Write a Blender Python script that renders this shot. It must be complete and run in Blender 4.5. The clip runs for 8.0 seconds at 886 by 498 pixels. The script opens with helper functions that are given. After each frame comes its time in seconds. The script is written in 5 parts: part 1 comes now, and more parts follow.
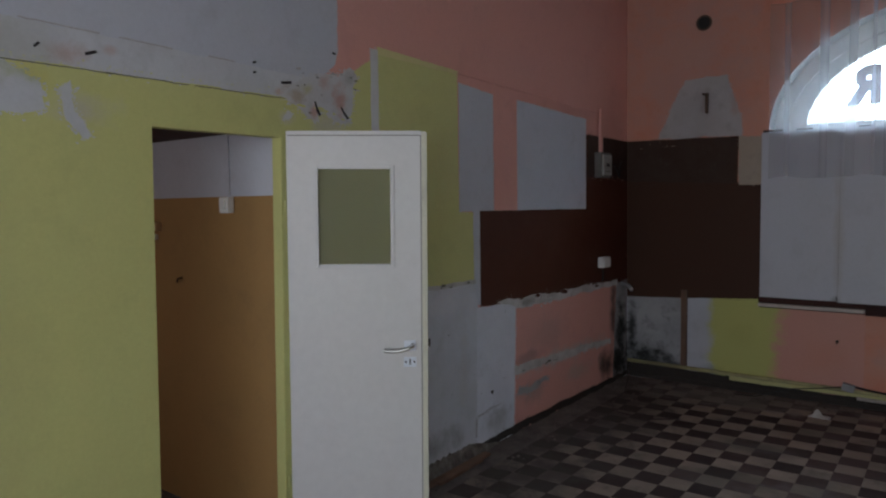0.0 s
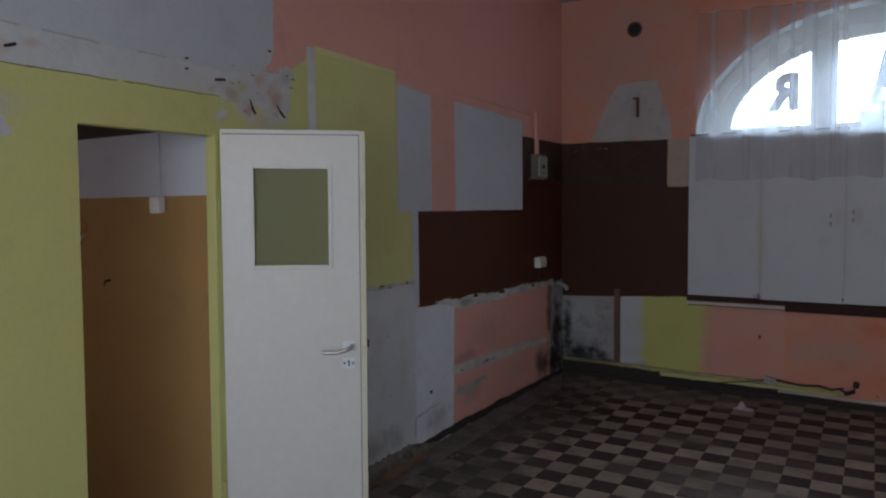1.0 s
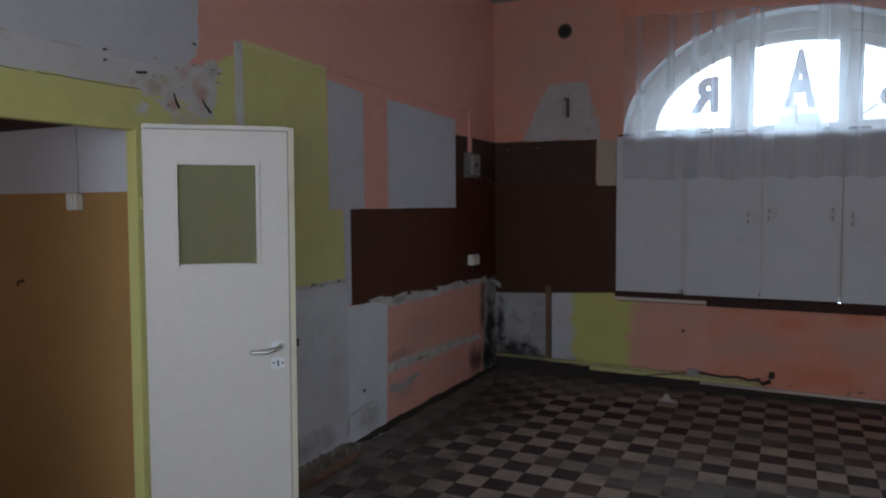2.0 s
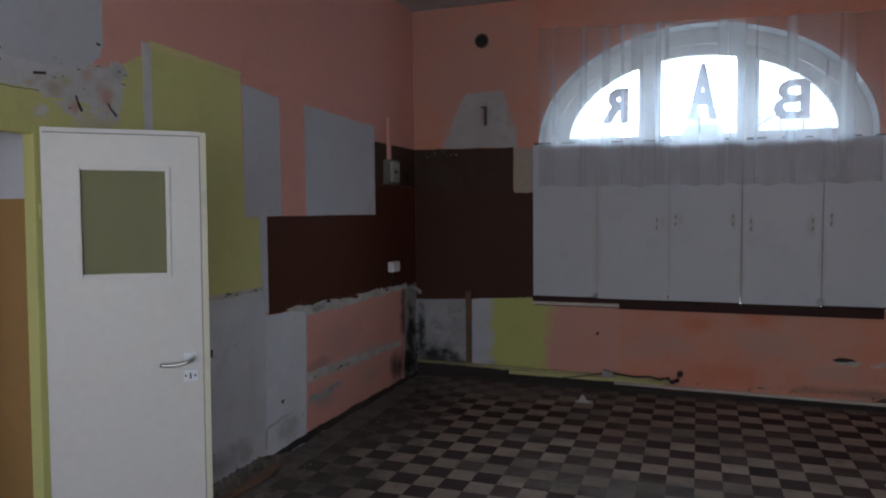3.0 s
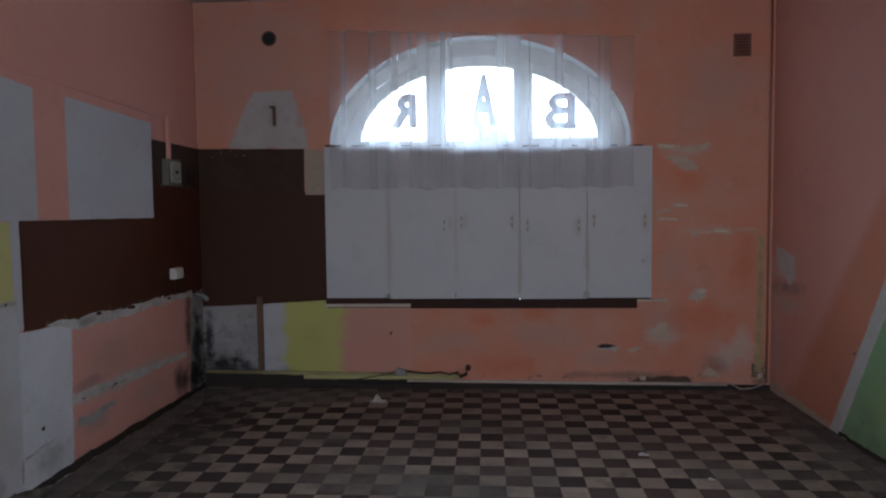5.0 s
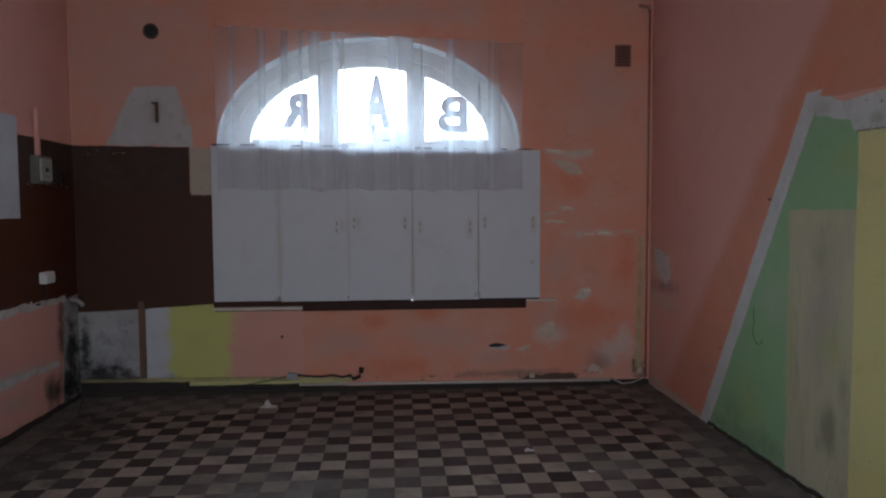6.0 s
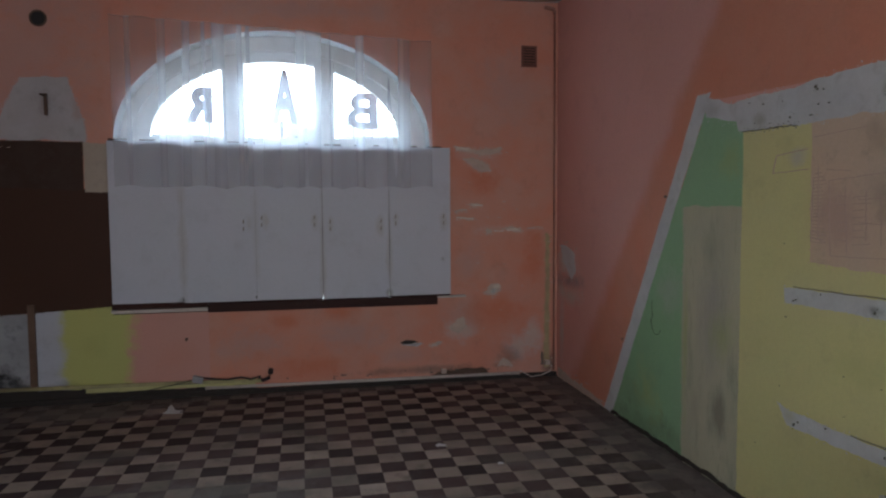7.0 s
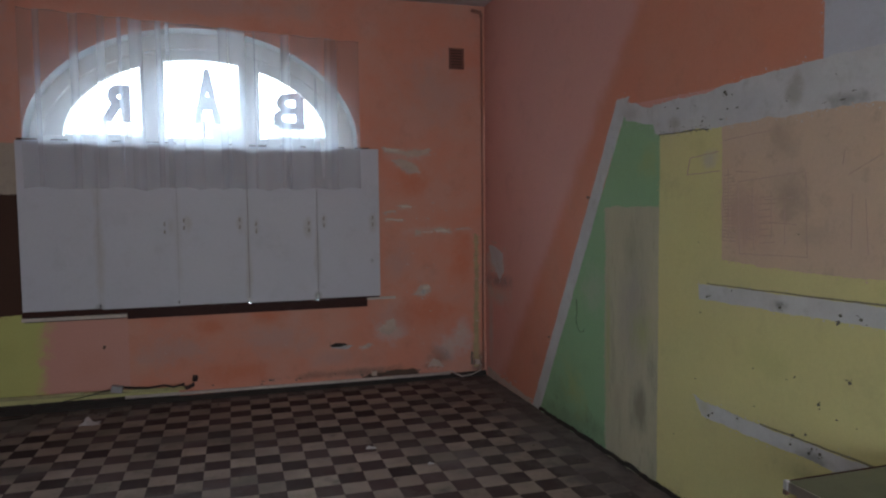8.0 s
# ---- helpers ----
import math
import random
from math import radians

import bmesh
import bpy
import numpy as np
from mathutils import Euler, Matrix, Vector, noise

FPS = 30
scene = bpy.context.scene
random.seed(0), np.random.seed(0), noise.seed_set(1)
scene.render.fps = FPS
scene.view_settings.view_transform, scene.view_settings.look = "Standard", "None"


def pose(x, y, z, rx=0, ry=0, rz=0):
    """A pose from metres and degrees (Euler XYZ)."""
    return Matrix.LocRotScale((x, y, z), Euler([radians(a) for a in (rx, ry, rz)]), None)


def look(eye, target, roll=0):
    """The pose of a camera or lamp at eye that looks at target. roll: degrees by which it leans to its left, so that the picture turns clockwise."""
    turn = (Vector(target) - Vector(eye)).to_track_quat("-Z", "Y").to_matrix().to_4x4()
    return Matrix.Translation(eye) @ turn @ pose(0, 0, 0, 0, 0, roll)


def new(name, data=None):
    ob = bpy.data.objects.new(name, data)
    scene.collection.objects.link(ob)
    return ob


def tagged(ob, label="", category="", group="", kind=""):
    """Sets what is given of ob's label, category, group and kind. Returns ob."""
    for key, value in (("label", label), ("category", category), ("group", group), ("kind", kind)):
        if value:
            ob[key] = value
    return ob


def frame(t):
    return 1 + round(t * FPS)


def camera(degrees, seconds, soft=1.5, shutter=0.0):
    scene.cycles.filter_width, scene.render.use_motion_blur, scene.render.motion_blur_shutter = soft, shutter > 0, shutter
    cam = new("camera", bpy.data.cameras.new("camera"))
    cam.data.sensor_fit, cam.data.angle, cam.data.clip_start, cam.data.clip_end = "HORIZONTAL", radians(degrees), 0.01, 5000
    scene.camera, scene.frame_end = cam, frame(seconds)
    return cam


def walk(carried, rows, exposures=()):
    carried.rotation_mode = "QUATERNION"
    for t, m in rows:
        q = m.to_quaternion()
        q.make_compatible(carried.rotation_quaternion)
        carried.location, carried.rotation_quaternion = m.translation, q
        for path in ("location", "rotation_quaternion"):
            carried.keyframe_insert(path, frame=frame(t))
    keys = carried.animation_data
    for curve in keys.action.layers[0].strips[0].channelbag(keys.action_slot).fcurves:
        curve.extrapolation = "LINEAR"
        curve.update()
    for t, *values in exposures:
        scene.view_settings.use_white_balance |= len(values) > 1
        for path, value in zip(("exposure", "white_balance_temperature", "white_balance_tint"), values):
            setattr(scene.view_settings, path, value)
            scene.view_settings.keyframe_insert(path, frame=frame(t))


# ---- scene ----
cam = camera(65.1, 8.0, soft=2.2)
PATH = [
    (0, (-0.193, 0.241, 1.681), (-1.394, 1.835, 1.552), -0.8),
    (0.5, (-0.192, 0.237, 1.676), (-1.324, 1.882, 1.55), -1.1),
    (1, (-0.193, 0.235, 1.677), (-1.247, 1.93, 1.549), -0.7),
    (1.5, (-0.177, 0.243, 1.677), (-1.154, 1.983, 1.539), -0.5),
    (3, (-0.151, 0.247, 1.675), (-0.84, 2.121, 1.557), -0.6),
    (3.5, (-0.13, 0.247, 1.682), (-0.685, 2.165, 1.562), -0.5),
    (4, (-0.111, 0.26, 1.686), (-0.534, 2.211, 1.563), -0.4),
    (4.5, (-0.115, 0.268, 1.683), (-0.392, 2.245, 1.563), -0.6),
    (6, (-0.003, 0.257, 1.699), (0.147, 2.248, 1.576), -0.3),
    (6.5, (0.019, 0.255, 1.701), (0.295, 2.232, 1.575), -0.2),
    (7, (0.032, 0.248, 1.696), (0.424, 2.205, 1.565), -0.4),
    (7.5, (0.047, 0.241, 1.693), (0.549, 2.172, 1.551), -0.3),
    (8, (0.061, 0.236, 1.696), (0.641, 2.146, 1.567), -0.6),
]
walk(cam, [(t, look(eye, target, roll)) for t, eye, target, roll in PATH], [(0.0, -0.19, 6420, 6), (1.5, -0.16, 6420, 6), (3.0, -0.16, 6430, 7), (4.5, 0.02, 6430, 8), (6.0, 0.09, 6450, 8), (8.0, 0.09, 6630, 8)])

# ---- world and light ----
world = bpy.data.worlds.new("overcast_sky")
scene.world = world
world.use_nodes = True
wn = world.node_tree
sky = wn.nodes.new("ShaderNodeTexSky")
sky.sky_type, sky.sun_disc = "NISHITA", False
sky.sun_elevation, sky.sun_rotation = radians(35), radians(20)
wn.links.new(sky.outputs["Color"], wn.nodes["Background"].inputs["Color"])
wn.nodes["Background"].inputs["Strength"].default_value = 0.15

sun = new("sun", bpy.data.lights.new("sun", "SUN"))
sun.data.energy, sun.data.angle, sun.data.color = 1.0, radians(30), (1.0, 0.97, 0.93)
sun.matrix_world = look((0, 0, 20), (3, -9, 0))

# daylight from the big window opening in the wall behind the walk
back_day = new("daylight_back_window", bpy.data.lights.new("daylight_back_window", "AREA"))
back_day.data.shape, back_day.data.size, back_day.data.size_y = "RECTANGLE", 4.0, 1.7
back_day.data.energy, back_day.data.color = 98, (0.87, 0.935, 1.03)
back_day.matrix_world = look((0.25, -2.05, 1.75), (0.25, 0.0, 1.75))

# light of the high sky falling through the arched window
front_day = new("daylight_arched_window", bpy.data.lights.new("daylight_arched_window", "AREA"))
front_day.data.shape, front_day.data.size, front_day.data.size_y = "RECTANGLE", 4.2, 2.4
front_day.data.energy, front_day.data.color = 980, (0.64, 0.83, 1.0)
front_day.matrix_world = look((-0.15, 8.9, 4.75), (-0.15, 6.6, 2.7))

# lamp added in an unseen window opening to brighten the side room
side_fill = new("fill_side_room", bpy.data.lights.new("fill_side_room", "AREA"))
side_fill.data.shape, side_fill.data.size, side_fill.data.size_y = "RECTANGLE", 0.9, 1.1
side_fill.data.energy, side_fill.data.color = 5.8, (0.95, 0.98, 1.0)
side_fill.matrix_world = look((-4.0, -0.03, 1.45), (-4.0, 2.0, 1.45))

# ---- plan ----
XL, XR, YF, YB, ZC = -2.795, 2.443, 6.635, -2.0, 3.588
T = 0.4


# ---- helpers for meshes and materials ----
from mathutils.geometry import tessellate_polygon


def nd(nt, kind, **values):
    n = nt.nodes.new(kind)
    for k, v in values.items():
        n.inputs[k.replace("_", " ")].default_value = v
    return n


def surface(name, col, col2=None, rough=0.7, grain=60.0, blotch=2.5, amount=0.35, bump=0.2, dirt=0.25, dirt_col=(0.09, 0.08, 0.07), metal=0.0, spec=0.35, vary=0.0, streak=False, blobs=(), bands=()):
    """Worn procedural surface: blotches, dirt, grain and relief in object metres."""
    m = bpy.data.materials.new(name)
    m.use_nodes = True
    nt = m.node_tree
    b = nt.nodes["Principled BSDF"]
    b.inputs["Metallic"].default_value = metal
    b.inputs["Specular IOR Level"].default_value = spec
    tc = nt.nodes.new("ShaderNodeNewGeometry")
    mp = nt.nodes.new("ShaderNodeMapping")
    if streak:
        mp.inputs["Scale"].default_value = (1, 1, 0.25)
    nt.links.new(tc.outputs["Position"], mp.inputs["Vector"])
    n1 = nd(nt, "ShaderNodeTexNoise", Scale=blotch, Detail=6.0, Roughness=0.62)
    n2 = nd(nt, "ShaderNodeTexNoise", Scale=grain, Detail=4.0, Roughness=0.6)
    n3 = nd(nt, "ShaderNodeTexNoise", Scale=blotch * 2.7, Detail=8.0, Roughness=0.7)
    for n in (n1, n2, n3):
        nt.links.new(mp.outputs["Vector"], n.inputs["Vector"])
    r1 = nt.nodes.new("ShaderNodeMapRange")
    r1.inputs["From Min"].default_value, r1.inputs["From Max"].default_value = 0.38, 0.66
    r1.inputs["To Max"].default_value = amount
    nt.links.new(n1.outputs["Fac"], r1.inputs["Value"])
    mix = nt.nodes.new("ShaderNodeMix")
    mix.data_type = "RGBA"
    c2 = col2 or tuple(c * 0.72 for c in col)
    mix.inputs["A"].default_value, mix.inputs["B"].default_value = (*col, 1), (*c2, 1)
    nt.links.new(r1.outputs["Result"], mix.inputs["Factor"])
    r3 = nt.nodes.new("ShaderNodeMapRange")
    r3.inputs["From Min"].default_value, r3.inputs["From Max"].default_value = 0.54, 0.74
    r3.inputs["To Max"].default_value = dirt
    nt.links.new(n3.outputs["Fac"], r3.inputs["Value"])
    mixd = nt.nodes.new("ShaderNodeMix")
    mixd.data_type = "RGBA"
    mixd.inputs["B"].default_value = (*dirt_col, 1)
    nt.links.new(mix.outputs["Result"], mixd.inputs["A"])
    nt.links.new(r3.outputs["Result"], mixd.inputs["Factor"])
    # coats that fade into one another: direction, edge along it, softness, wander, colour
    for way, edge, soft, wander, tint in bands:
        dt = nt.nodes.new("ShaderNodeVectorMath")
        dt.operation = "DOT_PRODUCT"
        dt.inputs[1].default_value = way
        wa = nt.nodes.new("ShaderNodeMath")
        wa.operation = "MULTIPLY_ADD"
        wa.inputs[1].default_value = wander
        fb = nt.nodes.new("ShaderNodeMapRange")
        fb.interpolation_type = "SMOOTHSTEP"
        fb.inputs["From Min"].default_value, fb.inputs["From Max"].default_value = edge + wander / 2 - soft, edge + wander / 2 + soft
        ba = nt.nodes.new("ShaderNodeMix")
        ba.data_type = "RGBA"
        ba.inputs["B"].default_value = (*tint, 1)
        nt.links.new(tc.outputs["Position"], dt.inputs[0])
        nt.links.new(n3.outputs["Fac"], wa.inputs[0])
        nt.links.new(dt.outputs["Value"], wa.inputs[2])
        nt.links.new(wa.outputs["Value"], fb.inputs["Value"])
        nt.links.new(mixd.outputs["Result"], ba.inputs["A"])
        nt.links.new(fb.outputs["Result"], ba.inputs["Factor"])
        mixd = ba
    # stains and smears of their own: place, half sizes, strength, colour
    for place, half, strength, tint in blobs:
        sb = nt.nodes.new("ShaderNodeVectorMath")
        sb.operation = "SUBTRACT"
        sb.inputs[1].default_value = place
        dv = nt.nodes.new("ShaderNodeVectorMath")
        dv.operation = "DIVIDE"
        dv.inputs[1].default_value = half
        ln = nt.nodes.new("ShaderNodeVectorMath")
        ln.operation = "LENGTH"
        ma = nt.nodes.new("ShaderNodeMath")
        ma.operation = "MULTIPLY_ADD"
        ma.inputs[1].default_value = 2.2
        fd = nt.nodes.new("ShaderNodeMapRange")
        fd.interpolation_type = "SMOOTHSTEP"
        fd.inputs["From Min"].default_value, fd.inputs["From Max"].default_value = 1.15, 2.05
        fd.inputs["To Min"].default_value, fd.inputs["To Max"].default_value = strength, 0.0
        mb = nt.nodes.new("ShaderNodeMix")
        mb.data_type = "RGBA"
        mb.inputs["B"].default_value = (*tint, 1)
        nt.links.new(tc.outputs["Position"], sb.inputs[0])
        nt.links.new(sb.outputs["Vector"], dv.inputs[0])
        nt.links.new(dv.outputs["Vector"], ln.inputs[0])
        nt.links.new(n3.outputs["Fac"], ma.inputs[0])
        nt.links.new(ln.outputs["Value"], ma.inputs[2])
        nt.links.new(ma.outputs["Value"], fd.inputs["Value"])
        nt.links.new(mixd.outputs["Result"], mb.inputs["A"])
        nt.links.new(fd.outputs["Result"], mb.inputs["Factor"])
        mixd = mb
    hsv = nt.nodes.new("ShaderNodeHueSaturation")
    rg = nt.nodes.new("ShaderNodeMapRange")
    rg.inputs["To Min"].default_value, rg.inputs["To Max"].default_value = 0.93, 1.07
    nt.links.new(n2.outputs["Fac"], rg.inputs["Value"])
    value = rg.outputs["Result"]
    if vary:
        oi = nt.nodes.new("ShaderNodeObjectInfo")
        rv = nt.nodes.new("ShaderNodeMapRange")
        rv.inputs["To Min"].default_value, rv.inputs["To Max"].default_value = 1 - vary, 1 + vary
        nt.links.new(oi.outputs["Random"], rv.inputs["Value"])
        mul = nt.nodes.new("ShaderNodeMath")
        mul.operation = "MULTIPLY"
        nt.links.new(value, mul.inputs[0])
        nt.links.new(rv.outputs["Result"], mul.inputs[1])
        value = mul.outputs["Value"]
    nt.links.new(value, hsv.inputs["Value"])
    nt.links.new(mixd.outputs["Result"], hsv.inputs["Color"])
    nt.links.new(hsv.outputs["Color"], b.inputs["Base Color"])
    rr = nt.nodes.new("ShaderNodeMapRange")
    rr.inputs["To Min"].default_value, rr.inputs["To Max"].default_value = max(rough - 0.12, 0.04), min(rough + 0.15, 1)
    nt.links.new(n3.outputs["Fac"], rr.inputs["Value"])
    nt.links.new(rr.outputs["Result"], b.inputs["Roughness"])
    add = nt.nodes.new("ShaderNodeMath")
    add.operation = "MULTIPLY_ADD"
    nt.links.new(n3.outputs["Fac"], add.inputs[0])
    add.inputs[1].default_value = 1.4
    nt.links.new(n2.outputs["Fac"], add.inputs[2])
    bp = nd(nt, "ShaderNodeBump", Strength=bump, Distance=0.004)
    nt.links.new(add.outputs["Value"], bp.inputs["Height"])
    nt.links.new(bp.outputs["Normal"], b.inputs["Normal"])
    return m


def mesh_ob(name, bm, mat, parent=None, smooth=False):
    me = bpy.data.meshes.new(name)
    bmesh.ops.recalc_face_normals(bm, faces=bm.faces[:])
    for f in bm.faces:
        f.smooth = smooth
    bm.to_mesh(me)
    bm.free()
    for m in mat if isinstance(mat, (list, tuple)) else [mat]:
        me.materials.append(m)
    ob = new(name, me)
    if parent:
        ob.parent = parent
    return ob


def part(name, bm, material, parent, label="", smooth=False):
    ob = mesh_ob(name, bm, material, parent, smooth)
    if label:
        ob["label"] = label
    return ob


def empty(name, x, y, z, rz=0.0):
    ob = new(name)
    ob.empty_display_size = 0.1
    ob.matrix_basis = pose(x, y, z, 0, 0, rz)
    return ob


def box(bm, x0, x1, y0, y1, z0, z1, bevel=0.0, m=None):
    made = bmesh.ops.create_cube(bm, size=1)
    vs = made["verts"]
    for v in vs:
        v.co = Vector((x0 + (v.co.x + 0.5) * (x1 - x0), y0 + (v.co.y + 0.5) * (y1 - y0), z0 + (v.co.z + 0.5) * (z1 - z0)))
    if bevel:
        es = list({e for v in vs for e in v.link_edges})
        done = bmesh.ops.bevel(bm, geom=es, offset=bevel, segments=2, affect="EDGES", profile=0.6)
        vs = list({v for f in done["faces"] for v in f.verts} | {v for v in vs if v.is_valid})
    if m is not None:
        bmesh.ops.transform(bm, matrix=m, verts=vs)
    return bm


def boxed(*args, **kw):
    return box(bmesh.new(), *args, **kw)


def tube(points, r, seg=10, bm=None):
    """A round bar along points, closed at both ends."""
    bm = bm or bmesh.new()
    pts = [Vector(p) for p in points]
    rings = []
    for i, p in enumerate(pts):
        d = (pts[min(i + 1, len(pts) - 1)] - pts[max(i - 1, 0)]).normalized()
        ref = Vector((0, 0, 1)) if abs(d.z) < 0.9 else Vector((1, 0, 0))
        a = d.cross(ref).normalized()
        b = d.cross(a)
        rings.append([bm.verts.new(p + r * (math.cos(2 * math.pi * k / seg) * a + math.sin(2 * math.pi * k / seg) * b)) for k in range(seg)])
    for q, w in zip(rings, rings[1:]):
        for k in range(seg):
            bm.faces.new((q[k], q[(k + 1) % seg], w[(k + 1) % seg], w[k]))
    bm.faces.new(rings[0])
    bm.faces.new(rings[-1][::-1])
    return bm


def ragged(outline, jag, step, seed):
    """The outline, split into short stretches and warped by noise."""
    out = []
    for a, b in zip(outline, outline[1:] + outline[:1]):
        n = max(1, int(math.dist(a, b) / step))
        for k in range(n):
            f = k / n
            u, v = a[0] + (b[0] - a[0]) * f, a[1] + (b[1] - a[1]) * f
            w = [noise.noise((u * 8 + seed, v * 8, c)) * jag + noise.noise((u * 27, v * 27 + seed, c)) * min(jag, 0.012) * 0.6 + noise.noise((u * 80, v * 80 + seed, c)) * min(jag, 0.006) * 0.5 for c in (3.1, 9.7)]
            out.append((u + w[0], v + w[1]))
    return out


def place_on(wall, u, v, off):
    """A place on a wall's inner face: u along it, v up, off metres proud of it."""
    return {"left": (XL + off, u, v), "right": (XR - off, u, v), "front": (u, YF - off, v)}[wall]


SEED = [0]


def patch(wall, parent, outline, material, layer=1, jag=0.008, step=0.015, name="paint_patch", label="", base=0.0, fray=0.0):
    """A coat of paint or plaster on a wall, as thick as its layers."""
    SEED[0] += 1
    bm = bmesh.new()
    pts = ragged(outline, jag, step, SEED[0] * 3.7)
    off = 0.0011 * layer + 0.00007 * (SEED[0] % 13)
    top = [bm.verts.new(place_on(wall, u, v, off)) for u, v in pts]
    low = [bm.verts.new(place_on(wall, u, v, base)) for u, v in pts]
    for tri in tessellate_polygon([[Vector((u, v, 0)) for u, v in pts]]):
        bm.faces.new([top[k] for k in tri])
    for i in range(len(pts)):
        j = (i + 1) % len(pts)
        bm.faces.new((top[i], low[i], low[j], top[j]))
    # loose flecks that break up the edge of the coat
    if jag >= 0.003 and len(pts) > 12:
        rf = random.Random(SEED[0])
        high = max(p[1] for p in pts)
        spread = fray or min(0.013, 0.003 + jag * 0.8)
        for (u0, v0), (u1, v1) in zip(pts, pts[1:] + pts[:1]):
            for k in range(1 + int(math.dist((u0, v0), (u1, v1)) / (0.003 if fray else 0.016))):
                g = rf.random()
                u, v = u0 + (u1 - u0) * g + rf.gauss(0, spread), v0 + (v1 - v0) * g + rf.gauss(0, spread)
                if fray and v > high - 0.012:
                    continue
                r, a = rf.uniform(0.0015, 0.008 if fray else 0.0055), rf.uniform(0, 6.28)
                lift = off + rf.uniform(0.00005, 0.0007)
                q = [bm.verts.new(place_on(wall, u + r * rf.uniform(0.5, 1.4) * math.cos(a + c * 1.57), v + r * rf.uniform(0.4, 1.0) * math.sin(a + c * 1.57), lift)) for c in range(4)]
                bm.faces.new(q)
    return part(name, bm, material, parent, label)


def rect(u0, u1, v0, v1):
    return [(u0, v0), (u1, v0), (u1, v1), (u0, v1)]


FAR = 9.0


def on_front(u, v, w, h, k, col):
    return (u, YF, v), (w / 2, FAR, h / 2), k, col


def on_side(x, u, v, w, h, k, col):
    return (x, u, v), (0.6, w / 2, h / 2), k, col


def on_floor(x, y, w, h, k, col):
    return (x, y, 0), (w / 2, h / 2, FAR), k, col


# ---- materials ----
C_PINK, C_DEEP, C_WHITE, C_SOOT, C_MOULD = (0.50, 0.29, 0.25), (0.60, 0.17, 0.085), (0.52, 0.47, 0.45), (0.10, 0.09, 0.075), (0.012, 0.012, 0.010)
C_OLIVE, C_DUST, C_MUD, C_EARTH = (0.40, 0.42, 0.16), (0.145, 0.122, 0.110), (0.090, 0.072, 0.065), (0.205, 0.167, 0.157)
C_SMEAR = (0.36, 0.31, 0.27)
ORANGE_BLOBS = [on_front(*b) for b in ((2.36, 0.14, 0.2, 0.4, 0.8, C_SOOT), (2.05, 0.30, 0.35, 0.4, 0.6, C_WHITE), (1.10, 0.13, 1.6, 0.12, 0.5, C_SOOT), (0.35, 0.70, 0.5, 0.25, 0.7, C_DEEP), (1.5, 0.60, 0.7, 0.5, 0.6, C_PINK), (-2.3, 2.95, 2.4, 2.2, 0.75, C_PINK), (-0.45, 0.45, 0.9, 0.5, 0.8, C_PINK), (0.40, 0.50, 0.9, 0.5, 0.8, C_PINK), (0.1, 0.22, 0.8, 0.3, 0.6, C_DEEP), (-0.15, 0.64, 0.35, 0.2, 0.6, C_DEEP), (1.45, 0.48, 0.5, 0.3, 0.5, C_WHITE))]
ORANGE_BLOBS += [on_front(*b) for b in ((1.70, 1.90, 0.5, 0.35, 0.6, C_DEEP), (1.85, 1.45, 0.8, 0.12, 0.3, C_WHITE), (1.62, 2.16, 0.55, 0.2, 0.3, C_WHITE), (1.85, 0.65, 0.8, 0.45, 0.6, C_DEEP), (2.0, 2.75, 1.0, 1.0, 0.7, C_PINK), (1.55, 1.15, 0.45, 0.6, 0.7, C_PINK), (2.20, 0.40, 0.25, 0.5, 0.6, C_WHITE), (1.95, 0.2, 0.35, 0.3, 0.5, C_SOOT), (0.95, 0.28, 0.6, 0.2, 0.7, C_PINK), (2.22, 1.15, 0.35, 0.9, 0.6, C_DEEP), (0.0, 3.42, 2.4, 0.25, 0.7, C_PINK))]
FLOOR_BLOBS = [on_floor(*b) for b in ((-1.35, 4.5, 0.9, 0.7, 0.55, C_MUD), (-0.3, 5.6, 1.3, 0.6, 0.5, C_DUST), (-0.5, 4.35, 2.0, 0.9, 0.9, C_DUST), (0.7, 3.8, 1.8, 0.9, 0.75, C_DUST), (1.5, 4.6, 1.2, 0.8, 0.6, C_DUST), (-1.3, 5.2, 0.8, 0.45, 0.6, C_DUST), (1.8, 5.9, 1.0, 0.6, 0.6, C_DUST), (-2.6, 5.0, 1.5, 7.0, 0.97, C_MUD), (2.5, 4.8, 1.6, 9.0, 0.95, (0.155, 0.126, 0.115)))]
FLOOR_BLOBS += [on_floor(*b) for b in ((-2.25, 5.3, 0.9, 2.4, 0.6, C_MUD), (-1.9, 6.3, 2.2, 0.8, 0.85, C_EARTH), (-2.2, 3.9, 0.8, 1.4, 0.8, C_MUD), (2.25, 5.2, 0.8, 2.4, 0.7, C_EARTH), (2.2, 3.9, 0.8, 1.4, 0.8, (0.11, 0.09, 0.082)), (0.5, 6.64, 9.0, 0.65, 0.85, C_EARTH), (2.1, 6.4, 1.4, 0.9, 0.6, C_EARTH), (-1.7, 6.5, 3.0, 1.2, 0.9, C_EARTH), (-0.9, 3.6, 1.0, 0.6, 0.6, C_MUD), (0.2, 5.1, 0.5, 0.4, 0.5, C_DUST))]
